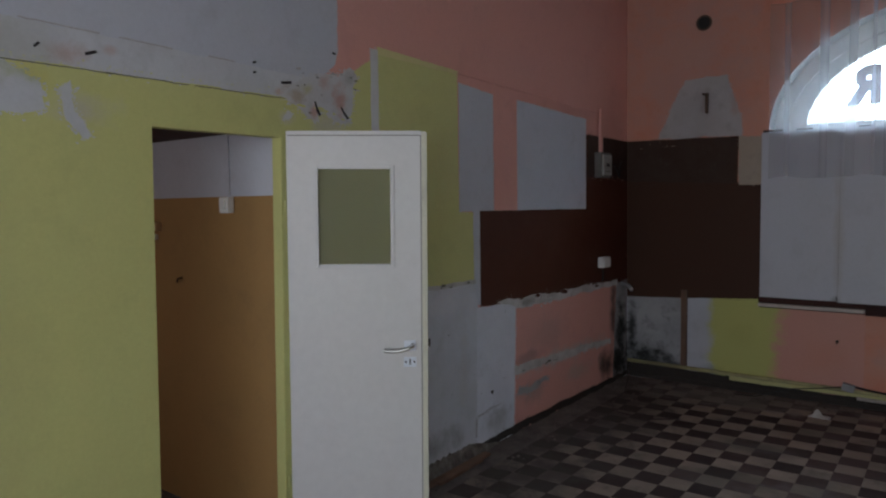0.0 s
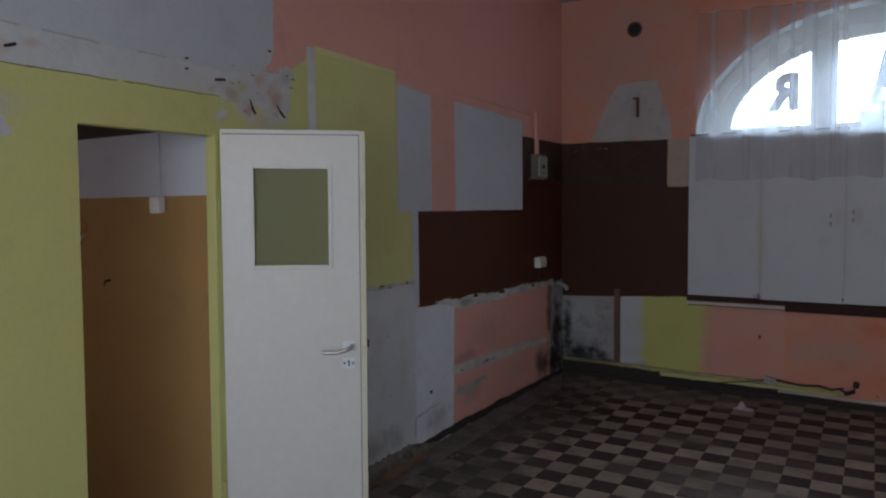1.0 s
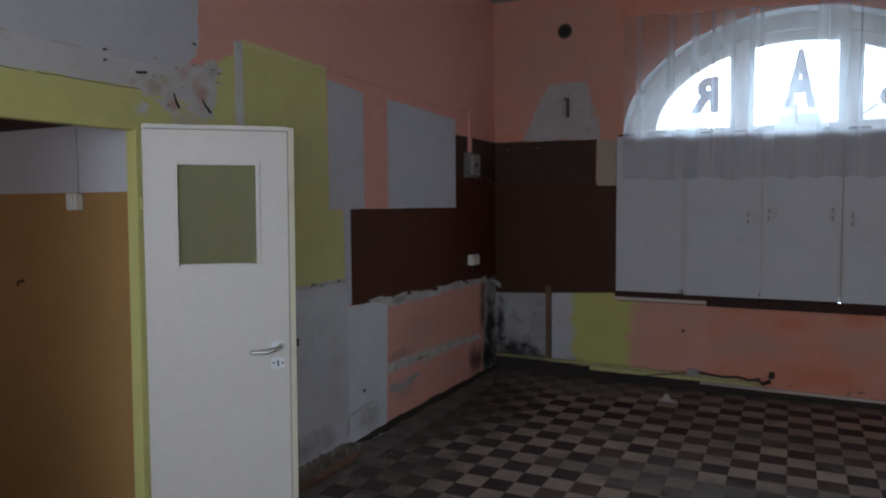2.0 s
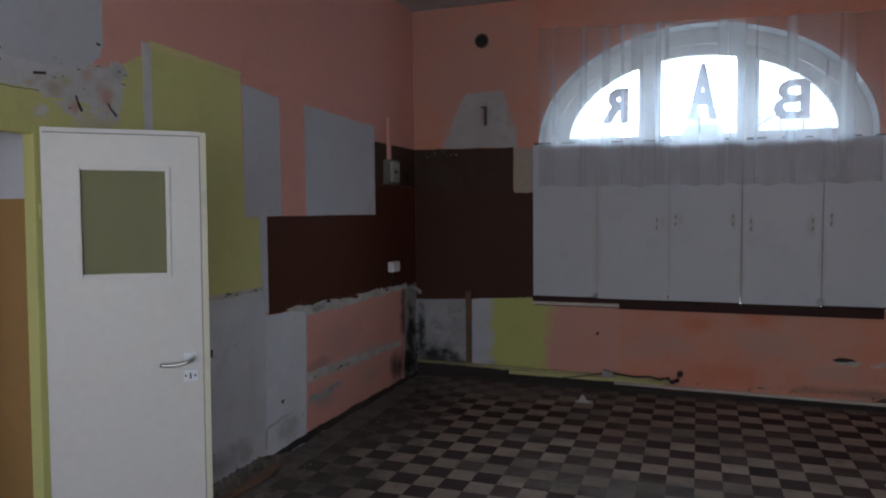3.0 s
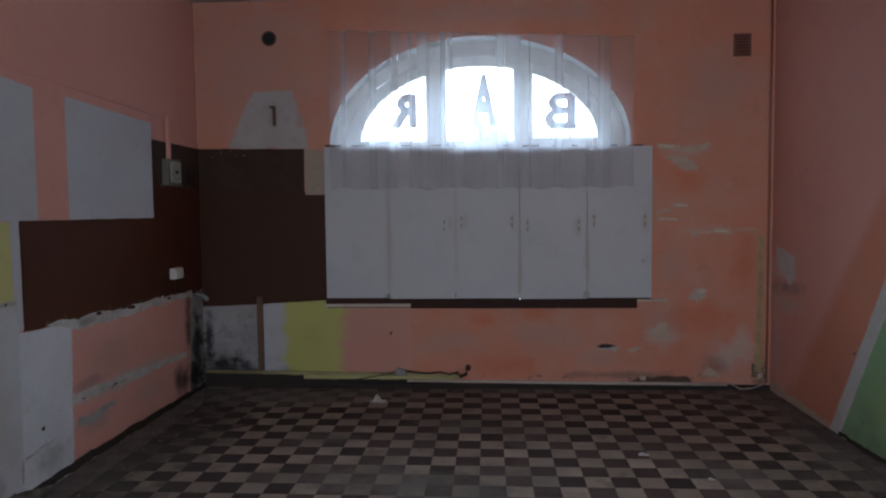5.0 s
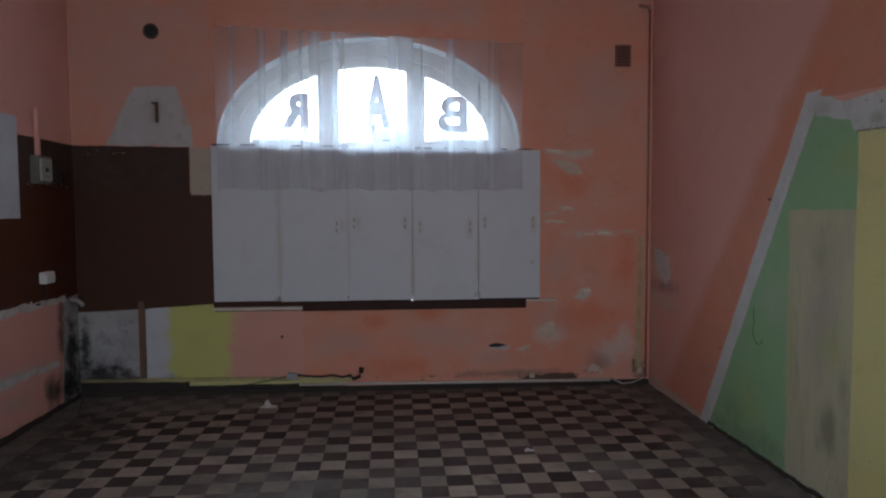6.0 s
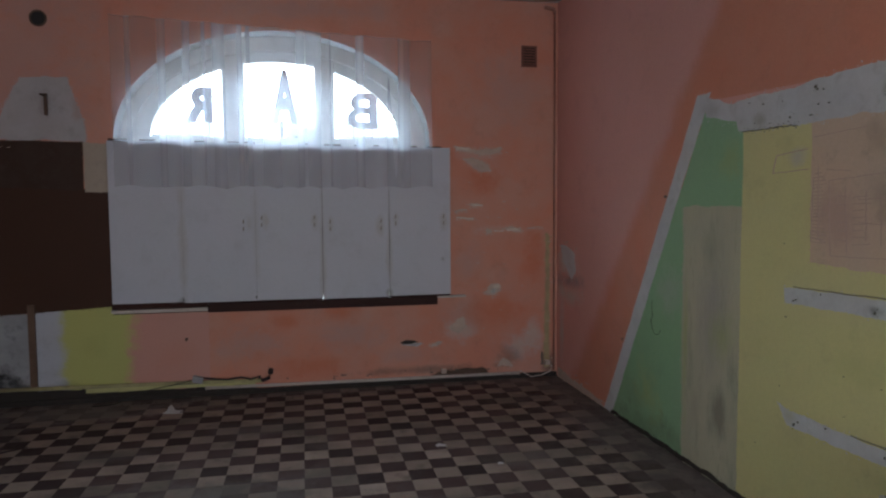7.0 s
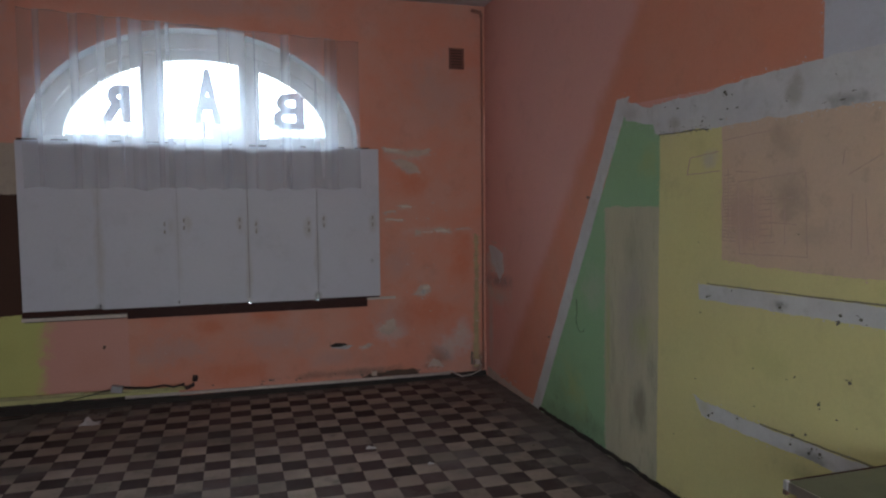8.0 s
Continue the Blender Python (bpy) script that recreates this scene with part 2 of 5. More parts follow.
MOULD_BLOBS = [on_front(*b) for b in ((-2.62, 0.16, 0.9, 0.5, 0.95, C_MOULD), (-2.40, 0.14, 0.5, 0.30, 0.7, C_MOULD), (-2.74, 0.45, 0.16, 0.9, 0.9, C_MOULD))] + [on_side(XL, *b) for b in ((6.50, 0.35, 0.30, 1.1, 0.95, C_MOULD), (6.40, 0.15, 0.35, 0.5, 0.95, C_MOULD))]

PINK = surface("salmon wall paint", (0.70, 0.345, 0.297), (0.63, 0.345, 0.305), rough=0.75, blotch=1.2, dirt=0.12, blobs=[on_side(XL, 6.2, 0.18, 0.6, 0.45, 0.9, C_MOULD), on_side(XL, 6.30, 0.6, 0.25, 0.9, 0.8, C_MOULD), on_side(XL, 5.0, 0.66, 1.1, 0.45, 0.30, (0.33, 0.25, 0.22)), on_side(XL, 4.75, 0.52, 0.7, 0.14, 0.5, (0.24, 0.18, 0.16)), on_side(XL, 5.4, 0.44, 1.9, 0.2, 0.6, (0.46, 0.43, 0.43)), on_side(XL, 4.8, 0.24, 0.6, 0.25, 0.45, (0.27, 0.25, 0.21)), on_side(XL, 5.6, 0.25, 0.9, 0.25, 0.5, (0.42, 0.36, 0.33)), on_side(XR, 6.30, 0.83, 0.85, 0.26, 0.8, (0.55, 0.46, 0.42)), on_side(XR, 6.36, 1.14, 0.60, 0.50, 0.85, (0.62, 0.58, 0.57)), on_side(XR, 6.33, 0.97, 0.75, 0.22, 0.85, (0.25, 0.225, 0.21)), on_side(XR, 5.9, 0.08, 1.0, 0.2, 0.7, C_WHITE), on_side(XR, 6.5, 0.5, 0.2, 1.0, 0.6, C_WHITE)])
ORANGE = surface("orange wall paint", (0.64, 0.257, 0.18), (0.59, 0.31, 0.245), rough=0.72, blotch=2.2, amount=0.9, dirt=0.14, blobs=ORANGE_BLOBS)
DADO = surface("dado fading from gray to yellow to salmon", (0.50, 0.50, 0.56), (0.44, 0.43, 0.47), rough=0.7, blotch=2.2, amount=0.6, dirt=0.16, bands=[((1, 0, 0), -2.00, 0.05, 0.20, (0.50, 0.49, 0.17)), ((1, 0, -0.12), -1.50, 0.07, 0.35, (0.60, 0.30, 0.25))], blobs=[on_front(-2.05, 0.1, 0.5, 0.25, 0.5, C_SOOT), on_front(-1.3, 0.08, 1.2, 0.14, 0.4, C_SOOT), on_front(-1.75, 0.5, 0.35, 0.3, 0.35, (0.42, 0.40, 0.13)), on_front(-1.1, 0.35, 0.5, 0.4, 0.4, (0.60, 0.26, 0.20))])
ORANGE_E = surface("orange coat fading into salmon", (0.65, 0.245, 0.16), (0.61, 0.28, 0.20), rough=0.72, blotch=1.8, amount=0.8, dirt=0.12, bands=[((0, 0.78, 0.625), 4.91, 0.10, 0.25, (0.69, 0.345, 0.30))])
CHALK = surface("chalky scratched plaster", (0.66, 0.58, 0.53), (0.56, 0.46, 0.40), rough=0.9, blotch=14.0, amount=0.7)
GRAY_M = surface("faded gray paint", (0.60, 0.60, 0.66), (0.50, 0.495, 0.535), rough=0.8, blotch=2.0, amount=0.8, dirt=0.25, dirt_col=(0.28, 0.26, 0.25), blobs=[on_side(XL, 3.5, 0.15, 1.2, 0.3, 0.5, C_SOOT), on_side(XL, 3.6, 1.05, 0.9, 0.2, 0.45, (0.70, 0.69, 0.72)), on_side(XL, 3.9, 0.6, 0.15, 0.9, 0.3, C_WHITE)])
GRAY_DUST = surface("dusty gray filler", (0.45, 0.425, 0.44), (0.40, 0.36, 0.36), rough=0.85, blotch=3.5, amount=0.8, dirt=0.4, dirt_col=(0.25, 0.21, 0.19), blobs=[on_front(-2.06, 2.55, 0.16, 0.35, 0.5, (0.22, 0.17, 0.14)), on_front(-1.82, 2.5, 0.12, 0.3, 0.5, (0.42, 0.26, 0.2))])
MORTAR = surface("crumbled dirty mortar", (0.20, 0.172, 0.153), (0.065, 0.052, 0.044), rough=0.95, blotch=16.0, amount=0.9, bump=0.9, dirt=0.5, dirt_col=(0.06, 0.05, 0.042))
EDGE_LINE = surface("dark brown line", (0.20, 0.17, 0.11), (0.30, 0.26, 0.17), rough=0.9, blotch=9.0)
BROWN_F = surface("dull dark brown oil paint", (0.066, 0.030, 0.020), (0.054, 0.027, 0.020), rough=0.55, blotch=1.9, dirt=0.2, dirt_col=(0.07, 0.045, 0.035), bump=0.15, spec=0.15)
PLASTER_L = surface("smooth gray filler", (0.59, 0.585, 0.625), (0.51, 0.50, 0.53), rough=0.85, blotch=3.0, amount=0.7, bump=0.4, dirt=0.25, dirt_col=(0.27, 0.25, 0.25), blobs=[on_side(XL, 1.45, 2.24, 0.20, 0.14, 0.6, C_PINK), on_side(XL, 1.62, 2.28, 0.12, 0.06, 0.5, C_PINK), on_side(XL, 2.50, 2.24, 0.22, 0.09, 0.6, (0.40, 0.33, 0.27)), on_side(XL, 2.42, 2.22, 0.10, 0.06, 0.6, C_PINK), on_side(XL, 1.30, 2.25, 0.5, 0.4, 0.6, (0.40, 0.40, 0.37)), on_side(XL, 1.32, 2.16, 0.3, 0.1, 0.6, C_OLIVE)])
FILLER_LW = surface("crumbling pale filler", (0.60, 0.575, 0.58), (0.40, 0.375, 0.37), rough=0.9, blotch=7.0, amount=0.9, bump=0.6, dirt=0.55, dirt_col=(0.16, 0.13, 0.12), blobs=[on_side(XL, 4.75, 0.95, 0.3, 0.1, 0.5, C_SOOT)])
CRACK = surface("dusty crack", (0.13, 0.12, 0.10), rough=0.95)
FILLER_MIX = surface("filler with paint traces", (0.58, 0.565, 0.59), (0.46, 0.44, 0.45), rough=0.85, blotch=7.0, amount=0.6, bump=0.6, dirt=0.3, dirt_col=(0.25, 0.22, 0.2), blobs=[on_side(XL, *b) for b in ((2.82, 2.22, 0.14, 0.22, 0.85, C_PINK), (2.64, 2.15, 0.10, 0.12, 0.85, C_PINK), (2.54, 2.21, 0.16, 0.10, 0.8, (0.42, 0.33, 0.25)), (2.60, 2.25, 0.12, 0.08, 0.7, (0.45, 0.42, 0.2)), (2.72, 2.30, 0.12, 0.1, 0.6, C_PINK), (2.90, 2.34, 0.12, 0.14, 0.6, (0.3, 0.29, 0.3)))])
YELLOW = surface("lime yellow oil paint", (0.59, 0.575, 0.235), (0.53, 0.51, 0.21), rough=0.55, blotch=1.5, dirt=0.12, blobs=[on_side(XL, 1.30, 2.12, 0.3, 0.2, 0.7, (0.58, 0.50, 0.15)), on_side(XL, 1.15, 1.2, 0.5, 3.0, 0.5, (0.48, 0.45, 0.20)), on_side(XL, 1.5, 2.05, 0.35, 0.2, 0.6, C_WHITE), on_side(XL, 2.75, 2.1, 0.35, 0.18, 0.6, C_WHITE), on_side(XL, 2.46, 2.1, 0.15, 0.1, 0.7, C_WHITE)])
YELLOW_OLD = surface("ochre yellow oil paint", (0.66, 0.60, 0.28), (0.60, 0.535, 0.27), rough=0.6, blotch=1.7, dirt=0.14, blobs=[on_side(XR, 3.30, 1.92, 0.25, 0.14, 0.7, C_WHITE), on_side(XR, 2.9, 0.95, 0.5, 0.25, 0.2, C_OLIVE), on_side(XR, 2.6, 0.48, 0.6, 0.2, 0.4, C_SOOT)])
GRAY = surface("lavender gray paint", (0.53, 0.535, 0.605), (0.46, 0.46, 0.515), rough=0.8, blotch=2.0, dirt=0.18, dirt_col=(0.22, 0.2, 0.2), blobs=[on_side(XL, 3.6, 0.10, 1.0, 0.25, 0.6, C_SOOT), on_side(XL, 4.3, 0.7, 0.35, 0.6, 0.6, C_WHITE), on_side(XL, 3.8, 0.85, 0.7, 0.35, 0.5, C_WHITE)])
GRAY_L = surface("light lavender paint", (0.69, 0.695, 0.77), (0.58, 0.58, 0.645), rough=0.8, blotch=2.4, amount=0.7, dirt=0.25, dirt_col=(0.26, 0.24, 0.23), blobs=[on_side(XL, 3.6, 0.08, 1.0, 0.2, 0.5, C_SOOT), on_side(XL, 4.3, 0.15, 0.5, 0.3, 0.4, C_SOOT)])
BOX_GRAY = surface("grimy gray casing", (0.17, 0.155, 0.145), (0.11, 0.10, 0.095), rough=0.6, blotch=9.0, amount=0.7)
BOX_PALE = surface("dusty pale gray cover", (0.34, 0.325, 0.31), (0.25, 0.235, 0.22), rough=0.55, blotch=12.0, amount=0.7)
GRAY_BARE = surface("bare gray plaster", (0.40, 0.38, 0.40), (0.30, 0.29, 0.30), rough=0.9, blotch=4.0, amount=0.7, bump=0.5, dirt=0.4)
PLASTER = surface("white filler plaster", (0.62, 0.61, 0.63), (0.50, 0.48, 0.50), rough=0.85, blotch=4.0, amount=0.6, bump=0.5, dirt=0.3, dirt_col=(0.25, 0.22, 0.2), blobs=[on_side(XR, *b) for b in ((3.60, 2.13, 0.16, 0.14, 0.6, (0.34, 0.31, 0.27)), (2.74, 2.18, 0.16, 0.2, 0.6, (0.34, 0.31, 0.27)), (2.45, 2.10, 0.3, 0.1, 0.5, C_SOOT), (4.05, 2.24, 0.3, 0.16, 0.5, (0.36, 0.33, 0.32)), (3.3, 0.60, 0.2, 0.12, 0.7, (0.5, 0.46, 0.34)), (2.6, 0.58, 0.3, 0.1, 0.5, C_SOOT), (2.8, 1.22, 0.12, 0.08, 0.6, C_SOOT))])
MOULD = surface("mouldy gray plaster", (0.38, 0.37, 0.39), (0.10, 0.10, 0.10), rough=0.9, blotch=2.6, amount=0.45, bump=0.5, dirt=0.5, dirt_col=(0.02, 0.02, 0.018), blobs=MOULD_BLOBS)
BROWN = surface("dark brown oil paint", (0.080, 0.025, 0.0135), (0.062, 0.021, 0.013), rough=0.5, blotch=1.6, dirt=0.1, bump=0.15, spec=0.15)
BROWN_DULL = surface("scuffed brown paint", (0.050, 0.026, 0.019), (0.062, 0.041, 0.034), rough=0.62, blotch=5.0, amount=0.6, dirt=0.3, spec=0.2)
GREEN = surface("mint green paint", (0.28, 0.47, 0.26), (0.265, 0.41, 0.25), rough=0.65, blotch=1.6, dirt=0.14, blobs=[on_side(XR, 4.9, 0.08, 1.2, 0.4, 0.4, C_SOOT), on_side(XR, 4.45, 0.10, 0.4, 0.35, 0.3, C_SOOT), on_side(XR, 4.5, 1.1, 0.5, 0.5, 0.35, C_WHITE), on_side(XR, 5.0, 0.25, 0.7, 0.35, 0.25, C_SOOT), on_side(XR, 4.8, 0.35, 0.5, 0.6, 0.5, C_OLIVE), on_side(XR, 3.85, 1.95, 0.3, 0.3, 0.4, C_OLIVE)])
PALE = surface("pale olive smeared paint", (0.51, 0.47, 0.335), (0.43, 0.40, 0.30), rough=0.75, blotch=3.0, amount=0.8, dirt=0.4, streak=True, blobs=[on_side(XR, 4.0, 1.0, 0.45, 1.0, 0.6, (0.38, 0.33, 0.30)), on_side(XR, 4.30, 0.8, 0.12, 1.4, 0.6, C_OLIVE), on_side(XR, 3.93, 0.42, 0.28, 0.5, 0.55, C_SOOT), on_side(XR, 4.03, 1.40, 0.28, 0.4, 0.22, C_SOOT), on_side(XR, 4.18, 0.40, 0.16, 0.4, 0.3, (0.32, 0.24, 0.20)), on_side(XR, 3.9, 0.9, 0.35, 0.5, 0.6, C_OLIVE)])
PEACH = surface("peach plaster with scratches", (0.65, 0.47, 0.35), (0.58, 0.44, 0.35), rough=0.8, blotch=3.0, amount=0.6, dirt=0.3, blobs=[on_side(XR, 2.75, 1.72, 0.35, 0.3, 0.3, C_SOOT), on_side(XR, 2.80, 1.97, 0.25, 0.25, 0.25, C_SOOT), on_side(XR, 3.05, 1.62, 0.35, 0.5, 0.3, (0.40, 0.29, 0.26)), on_side(XR, 2.60, 1.55, 0.35, 0.15, 0.3, (0.35, 0.28, 0.23)), on_side(XR, 3.0, 1.6, 0.5, 0.5, 0.3, C_PINK)])
PLASTER_D = surface("chipped dirty plaster", (0.52, 0.49, 0.49), (0.36, 0.33, 0.33), rough=0.9, blotch=8.0, amount=0.8, bump=0.6, dirt=0.6, dirt_col=(0.13, 0.11, 0.10))
CREAM = surface("dull ochre paint", (0.46, 0.36, 0.20), (0.34, 0.25, 0.15), rough=0.8, blotch=7.0, amount=0.8, dirt=0.5)
REBATE_SHADOW = surface("joint grime and shadow gray", (0.30, 0.28, 0.26), rough=0.9)
WOOD_RED = surface("splintered red brown wood", (0.20, 0.105, 0.065), (0.11, 0.06, 0.042), rough=0.8, blotch=9.0, amount=0.8, bump=0.5)
EDGE_CREAM = surface("yellowed door paint", (0.68, 0.65, 0.54), (0.58, 0.54, 0.44), rough=0.5)
SKIRT_Y = surface("worn yellow skirting paint", (0.56, 0.52, 0.24), (0.44, 0.40, 0.20), rough=0.6, blotch=4.0, dirt=0.3)
WOOD_GREY = surface("weathered brown wood", (0.17, 0.10, 0.07), (0.10, 0.06, 0.045), rough=0.8, blotch=6.0, amount=0.6)
RAIL = surface("dark brown rail paint", (0.040, 0.013, 0.011), (0.028, 0.010, 0.009), rough=0.6, spec=0.2)
BEIGE = surface("beige paint", (0.44, 0.36, 0.30), rough=0.8)
OCHRE = surface("ochre dado paint", (0.37, 0.212, 0.082), (0.30, 0.17, 0.068), rough=0.6, blotch=1.6, dirt=0.15)
CEIL = surface("gray ceiling paint", (0.5, 0.48, 0.48), rough=0.9, blotch=1.0)
# serves real dirt and holes, and shade painted into gaps
DARK = surface("dark dirt and gap shade", (0.042, 0.033, 0.029), rough=0.95, blotch=6.0, bump=0.6)
SCREED = surface("dirty screed", (0.160, 0.125, 0.113), (0.085, 0.064, 0.058), rough=0.88, blotch=5.0, amount=1.0, dirt=0.7, bump=0.5, blobs=FLOOR_BLOBS[:3])
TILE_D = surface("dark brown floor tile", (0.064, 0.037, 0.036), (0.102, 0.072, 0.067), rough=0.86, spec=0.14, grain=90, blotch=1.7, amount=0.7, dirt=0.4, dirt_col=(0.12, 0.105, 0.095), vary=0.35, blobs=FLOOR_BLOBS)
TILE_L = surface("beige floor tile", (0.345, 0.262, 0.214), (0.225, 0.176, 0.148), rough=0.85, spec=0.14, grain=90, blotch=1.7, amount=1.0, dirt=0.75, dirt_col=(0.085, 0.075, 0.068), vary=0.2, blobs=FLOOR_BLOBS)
WHITE_DOOR = surface("cream white door paint", (0.69, 0.665, 0.675), (0.64, 0.615, 0.62), rough=0.4, grain=25.0, blotch=0.9, dirt=0.06, bump=0.05)
BOARD = surface("white laminate board", (0.53, 0.53, 0.60), (0.48, 0.475, 0.53), rough=0.5, blotch=1.5, dirt=0.12, bump=0.06, blobs=[on_front(*b) for b in ((-1.0, 1.35, 0.12, 1.8, 0.40, C_SMEAR), (0.195, 1.25, 0.08, 1.6, 0.40, C_SMEAR), (0.80, 1.25, 0.08, 1.5, 0.35, C_SMEAR), (-0.385, 1.45, 0.10, 1.2, 0.25, C_SMEAR), (-0.44, 1.53, 0.10, 0.25, 0.35, C_SMEAR), (-0.30, 1.55, 0.10, 0.25, 0.4, C_SMEAR), (0.13, 1.55, 0.10, 0.25, 0.4, C_SMEAR), (0.27, 1.50, 0.10, 0.25, 0.4, C_SMEAR), (0.72, 1.50, 0.10, 0.28, 0.4, C_SMEAR), (0.86, 1.55, 0.10, 0.25, 0.35, C_SMEAR), (1.31, 1.54, 0.10, 0.28, 0.4, C_SMEAR), (1.30, 1.18, 0.07, 0.08, 0.5, C_SOOT), (-1.02, 0.86, 0.12, 0.12, 0.5, C_SOOT), (0.79, 0.88, 0.10, 0.10, 0.5, C_SOOT))])
REVEAL = surface("grayish white reveal plaster", (0.52, 0.53, 0.55), rough=0.8, blotch=3.0)
FRAME_W = surface("white window paint", (0.78, 0.78, 0.78), rough=0.5)
WOOD_PALE = surface("pale planed pine", (0.72, 0.50, 0.30), (0.60, 0.40, 0.24), rough=0.6, blotch=6.0)
WOOD_DK = surface("brown stained wood", (0.055, 0.020, 0.016), (0.04, 0.015, 0.013), rough=0.65, spec=0.2)
PIPE_Y = surface("yellow painted pipe", (0.50, 0.45, 0.22), (0.24, 0.20, 0.13), rough=0.6, blotch=5.0, amount=0.5, dirt=0.35, blobs=[on_front(-2.4, 0.18, 1.2, 0.3, 0.4, C_MUD), on_front(-1.0, 0.12, 0.5, 0.2, 0.6, C_MUD)])
PIPE_W = surface("chalky white pipe paint", (0.60, 0.52, 0.48), (0.40, 0.34, 0.31), rough=0.6, blotch=6.0)
PLASTIC = surface("white plastic", (0.75, 0.74, 0.73), rough=0.35, bump=0.03, dirt=0.1)
BLACK = surface("black plastic", (0.02, 0.02, 0.02), rough=0.5, bump=0.05)
RUST_DK = surface("dark purplish iron", (0.055, 0.033, 0.033), (0.03, 0.02, 0.02), rough=0.7, blotch=20.0)
RUST = surface("rusty iron", (0.12, 0.07, 0.05), (0.05, 0.035, 0.03), rough=0.7, blotch=20.0)
PIPE_R = surface("salmon brown painted pipe", (0.34, 0.16, 0.12), (0.22, 0.11, 0.09), rough=0.6)
NAIL = surface("blackened iron", (0.03, 0.024, 0.024), rough=0.7, blotch=20.0)
VENT = surface("brown vent paint", (0.20, 0.085, 0.065), rough=0.7)
VENT_D = surface("dark vent inside", (0.07, 0.03, 0.025), rough=0.9)
PLATE = surface("bright white plastic", (0.80, 0.83, 0.92), rough=0.3, bump=0.02, dirt=0.05)
FLAKE = surface("dusty undercoat", (0.56, 0.42, 0.36), (0.45, 0.35, 0.31), rough=0.9, blotch=9.0, amount=0.7, bump=0.5)
SCRIBBLE = surface("red brown crayon", (0.54, 0.375, 0.315), rough=0.8)
HANDLE_MARK = surface("brown handle mark", (0.30, 0.26, 0.24), rough=0.8)
STEEL = surface("brushed steel", (0.55, 0.54, 0.53), rough=0.32, metal=1.0, bump=0.03, dirt=0.1)
PAPER = surface("crumpled paper", (0.60, 0.57, 0.56), rough=0.8)
TABLE = surface("gray green tabletop", (0.155, 0.16, 0.108), rough=0.45, blotch=2.0)
SIGN = surface("dark sign letter", (0.10, 0.05, 0.055), rough=0.6)

# ---- END MATERIALS ----
# floor, ceiling, back wall
floor = tagged(mesh_ob("floor", boxed(XL - 2.0, XR + T, YB - T, YF + T, -0.2, -0.006), SCREED), "dirty checkered brown and beige tile floor", "floor", kind="structure")
ceiling = tagged(mesh_ob("ceiling", boxed(XL - 2.0, XR + T, YB - T, YF + 0.45, ZC, ZC + 0.2), CEIL), "plain gray painted ceiling", "ceiling", kind="structure")

bm = bmesh.new()
box(bm, XL - 2.0, -1.75, YB - T, YB, 0, ZC)
box(bm, 2.25, XR + T, YB - T, YB, 0, ZC)
box(bm, -1.75, 2.25, YB - T, YB, 0, 0.9)
box(bm, -1.75, 2.25, YB - T, YB, 2.6, ZC)
tagged(mesh_ob("wall_south", bm, PINK), "salmon painted wall with a window opening", "wall", kind="structure")

# left wall with the narrow doorway
OY0, OY1, OZ = 1.775, 2.432, 2.01
LEAN = 0.017


def leaned(bm):
    """The old doorway stands out of plumb: its jambs run back towards the floor."""
    for v in bm.verts:
        if min(abs(v.co.y - OY0), abs(v.co.y - OY1)) < 0.03 and v.co.z < OZ:
            v.co.y += LEAN * (v.co.z - OZ)
    return bm


WT = 0.06
bm = bmesh.new()
box(bm, XL - WT, XL, YB, OY0, 0, OZ)
box(bm, XL - WT, XL, OY1, YF, 0, OZ)
leaned(bm)
box(bm, XL - WT, XL, YB, YF, OZ, ZC)
wall_w = tagged(mesh_ob("wall_west", bm, PINK), "patchy wall in salmon, gray, yellow and brown paint", "wall", kind="structure")

# right wall
wall_e = tagged(mesh_ob("wall_east", boxed(XR, XR + T, YB, YF, 0, ZC), PINK), "patchy salmon wall with green and yellow painted areas", "wall", kind="structure")

# front wall with the arched opening
AX, AZ, AA, AB = -0.175, 2.26, 1.365, 0.96
SILL = 0.83
ARC = [(AX - AA * math.cos(math.pi * k / 48), AZ + AB * math.sin(math.pi * k / 48)) for k in range(49)]
bm = bmesh.new()
ring = [(AX - AA, SILL)] + ARC + [(AX + AA, SILL)]
for y in (YF, YF + T):
    rim = [bm.verts.new((u, y, v)) for u, v in ring]
    crown = [bm.verts.new((u, y, ZC)) for u, v in ring]
    foot = [bm.verts.new((u, y, 0)) for u, v in (ring[0], ring[-1])]
    outer = [bm.verts.new(c) for c in ((XL - WT, y, 0), (XL - WT, y, ZC), (XR + T, y, ZC), (XR + T, y, 0))]
    for i in range(1, len(ring) - 2):
        bm.faces.new((rim[i], rim[i + 1], crown[i + 1], crown[i]))
    bm.faces.new((outer[0], foot[0], rim[0], rim[1], crown[1], outer[1]))
    bm.faces.new((foot[1], outer[3], outer[2], crown[-2], rim[-2], rim[-1]))
    bm.faces.new((foot[0], foot[1], rim[-1], rim[0]))
    if y == YF:
        first = rim
for i in range(len(ring)):
    j = (i + 1) % len(ring)
    bm.faces.new((first[i], first[j], rim[j], rim[i]))
wall_n = tagged(mesh_ob("wall_north", bm, [ORANGE, REVEAL]), "orange painted wall with peeling plaster and an arched window", "wall", kind="structure")
for p in wall_n.data.polygons:
    if abs(p.normal.y) < 0.5 and YF < p.center.y < YF + T and AX - AA - 0.01 < p.center.x < AX + AA + 0.01:
        p.material_index = 1

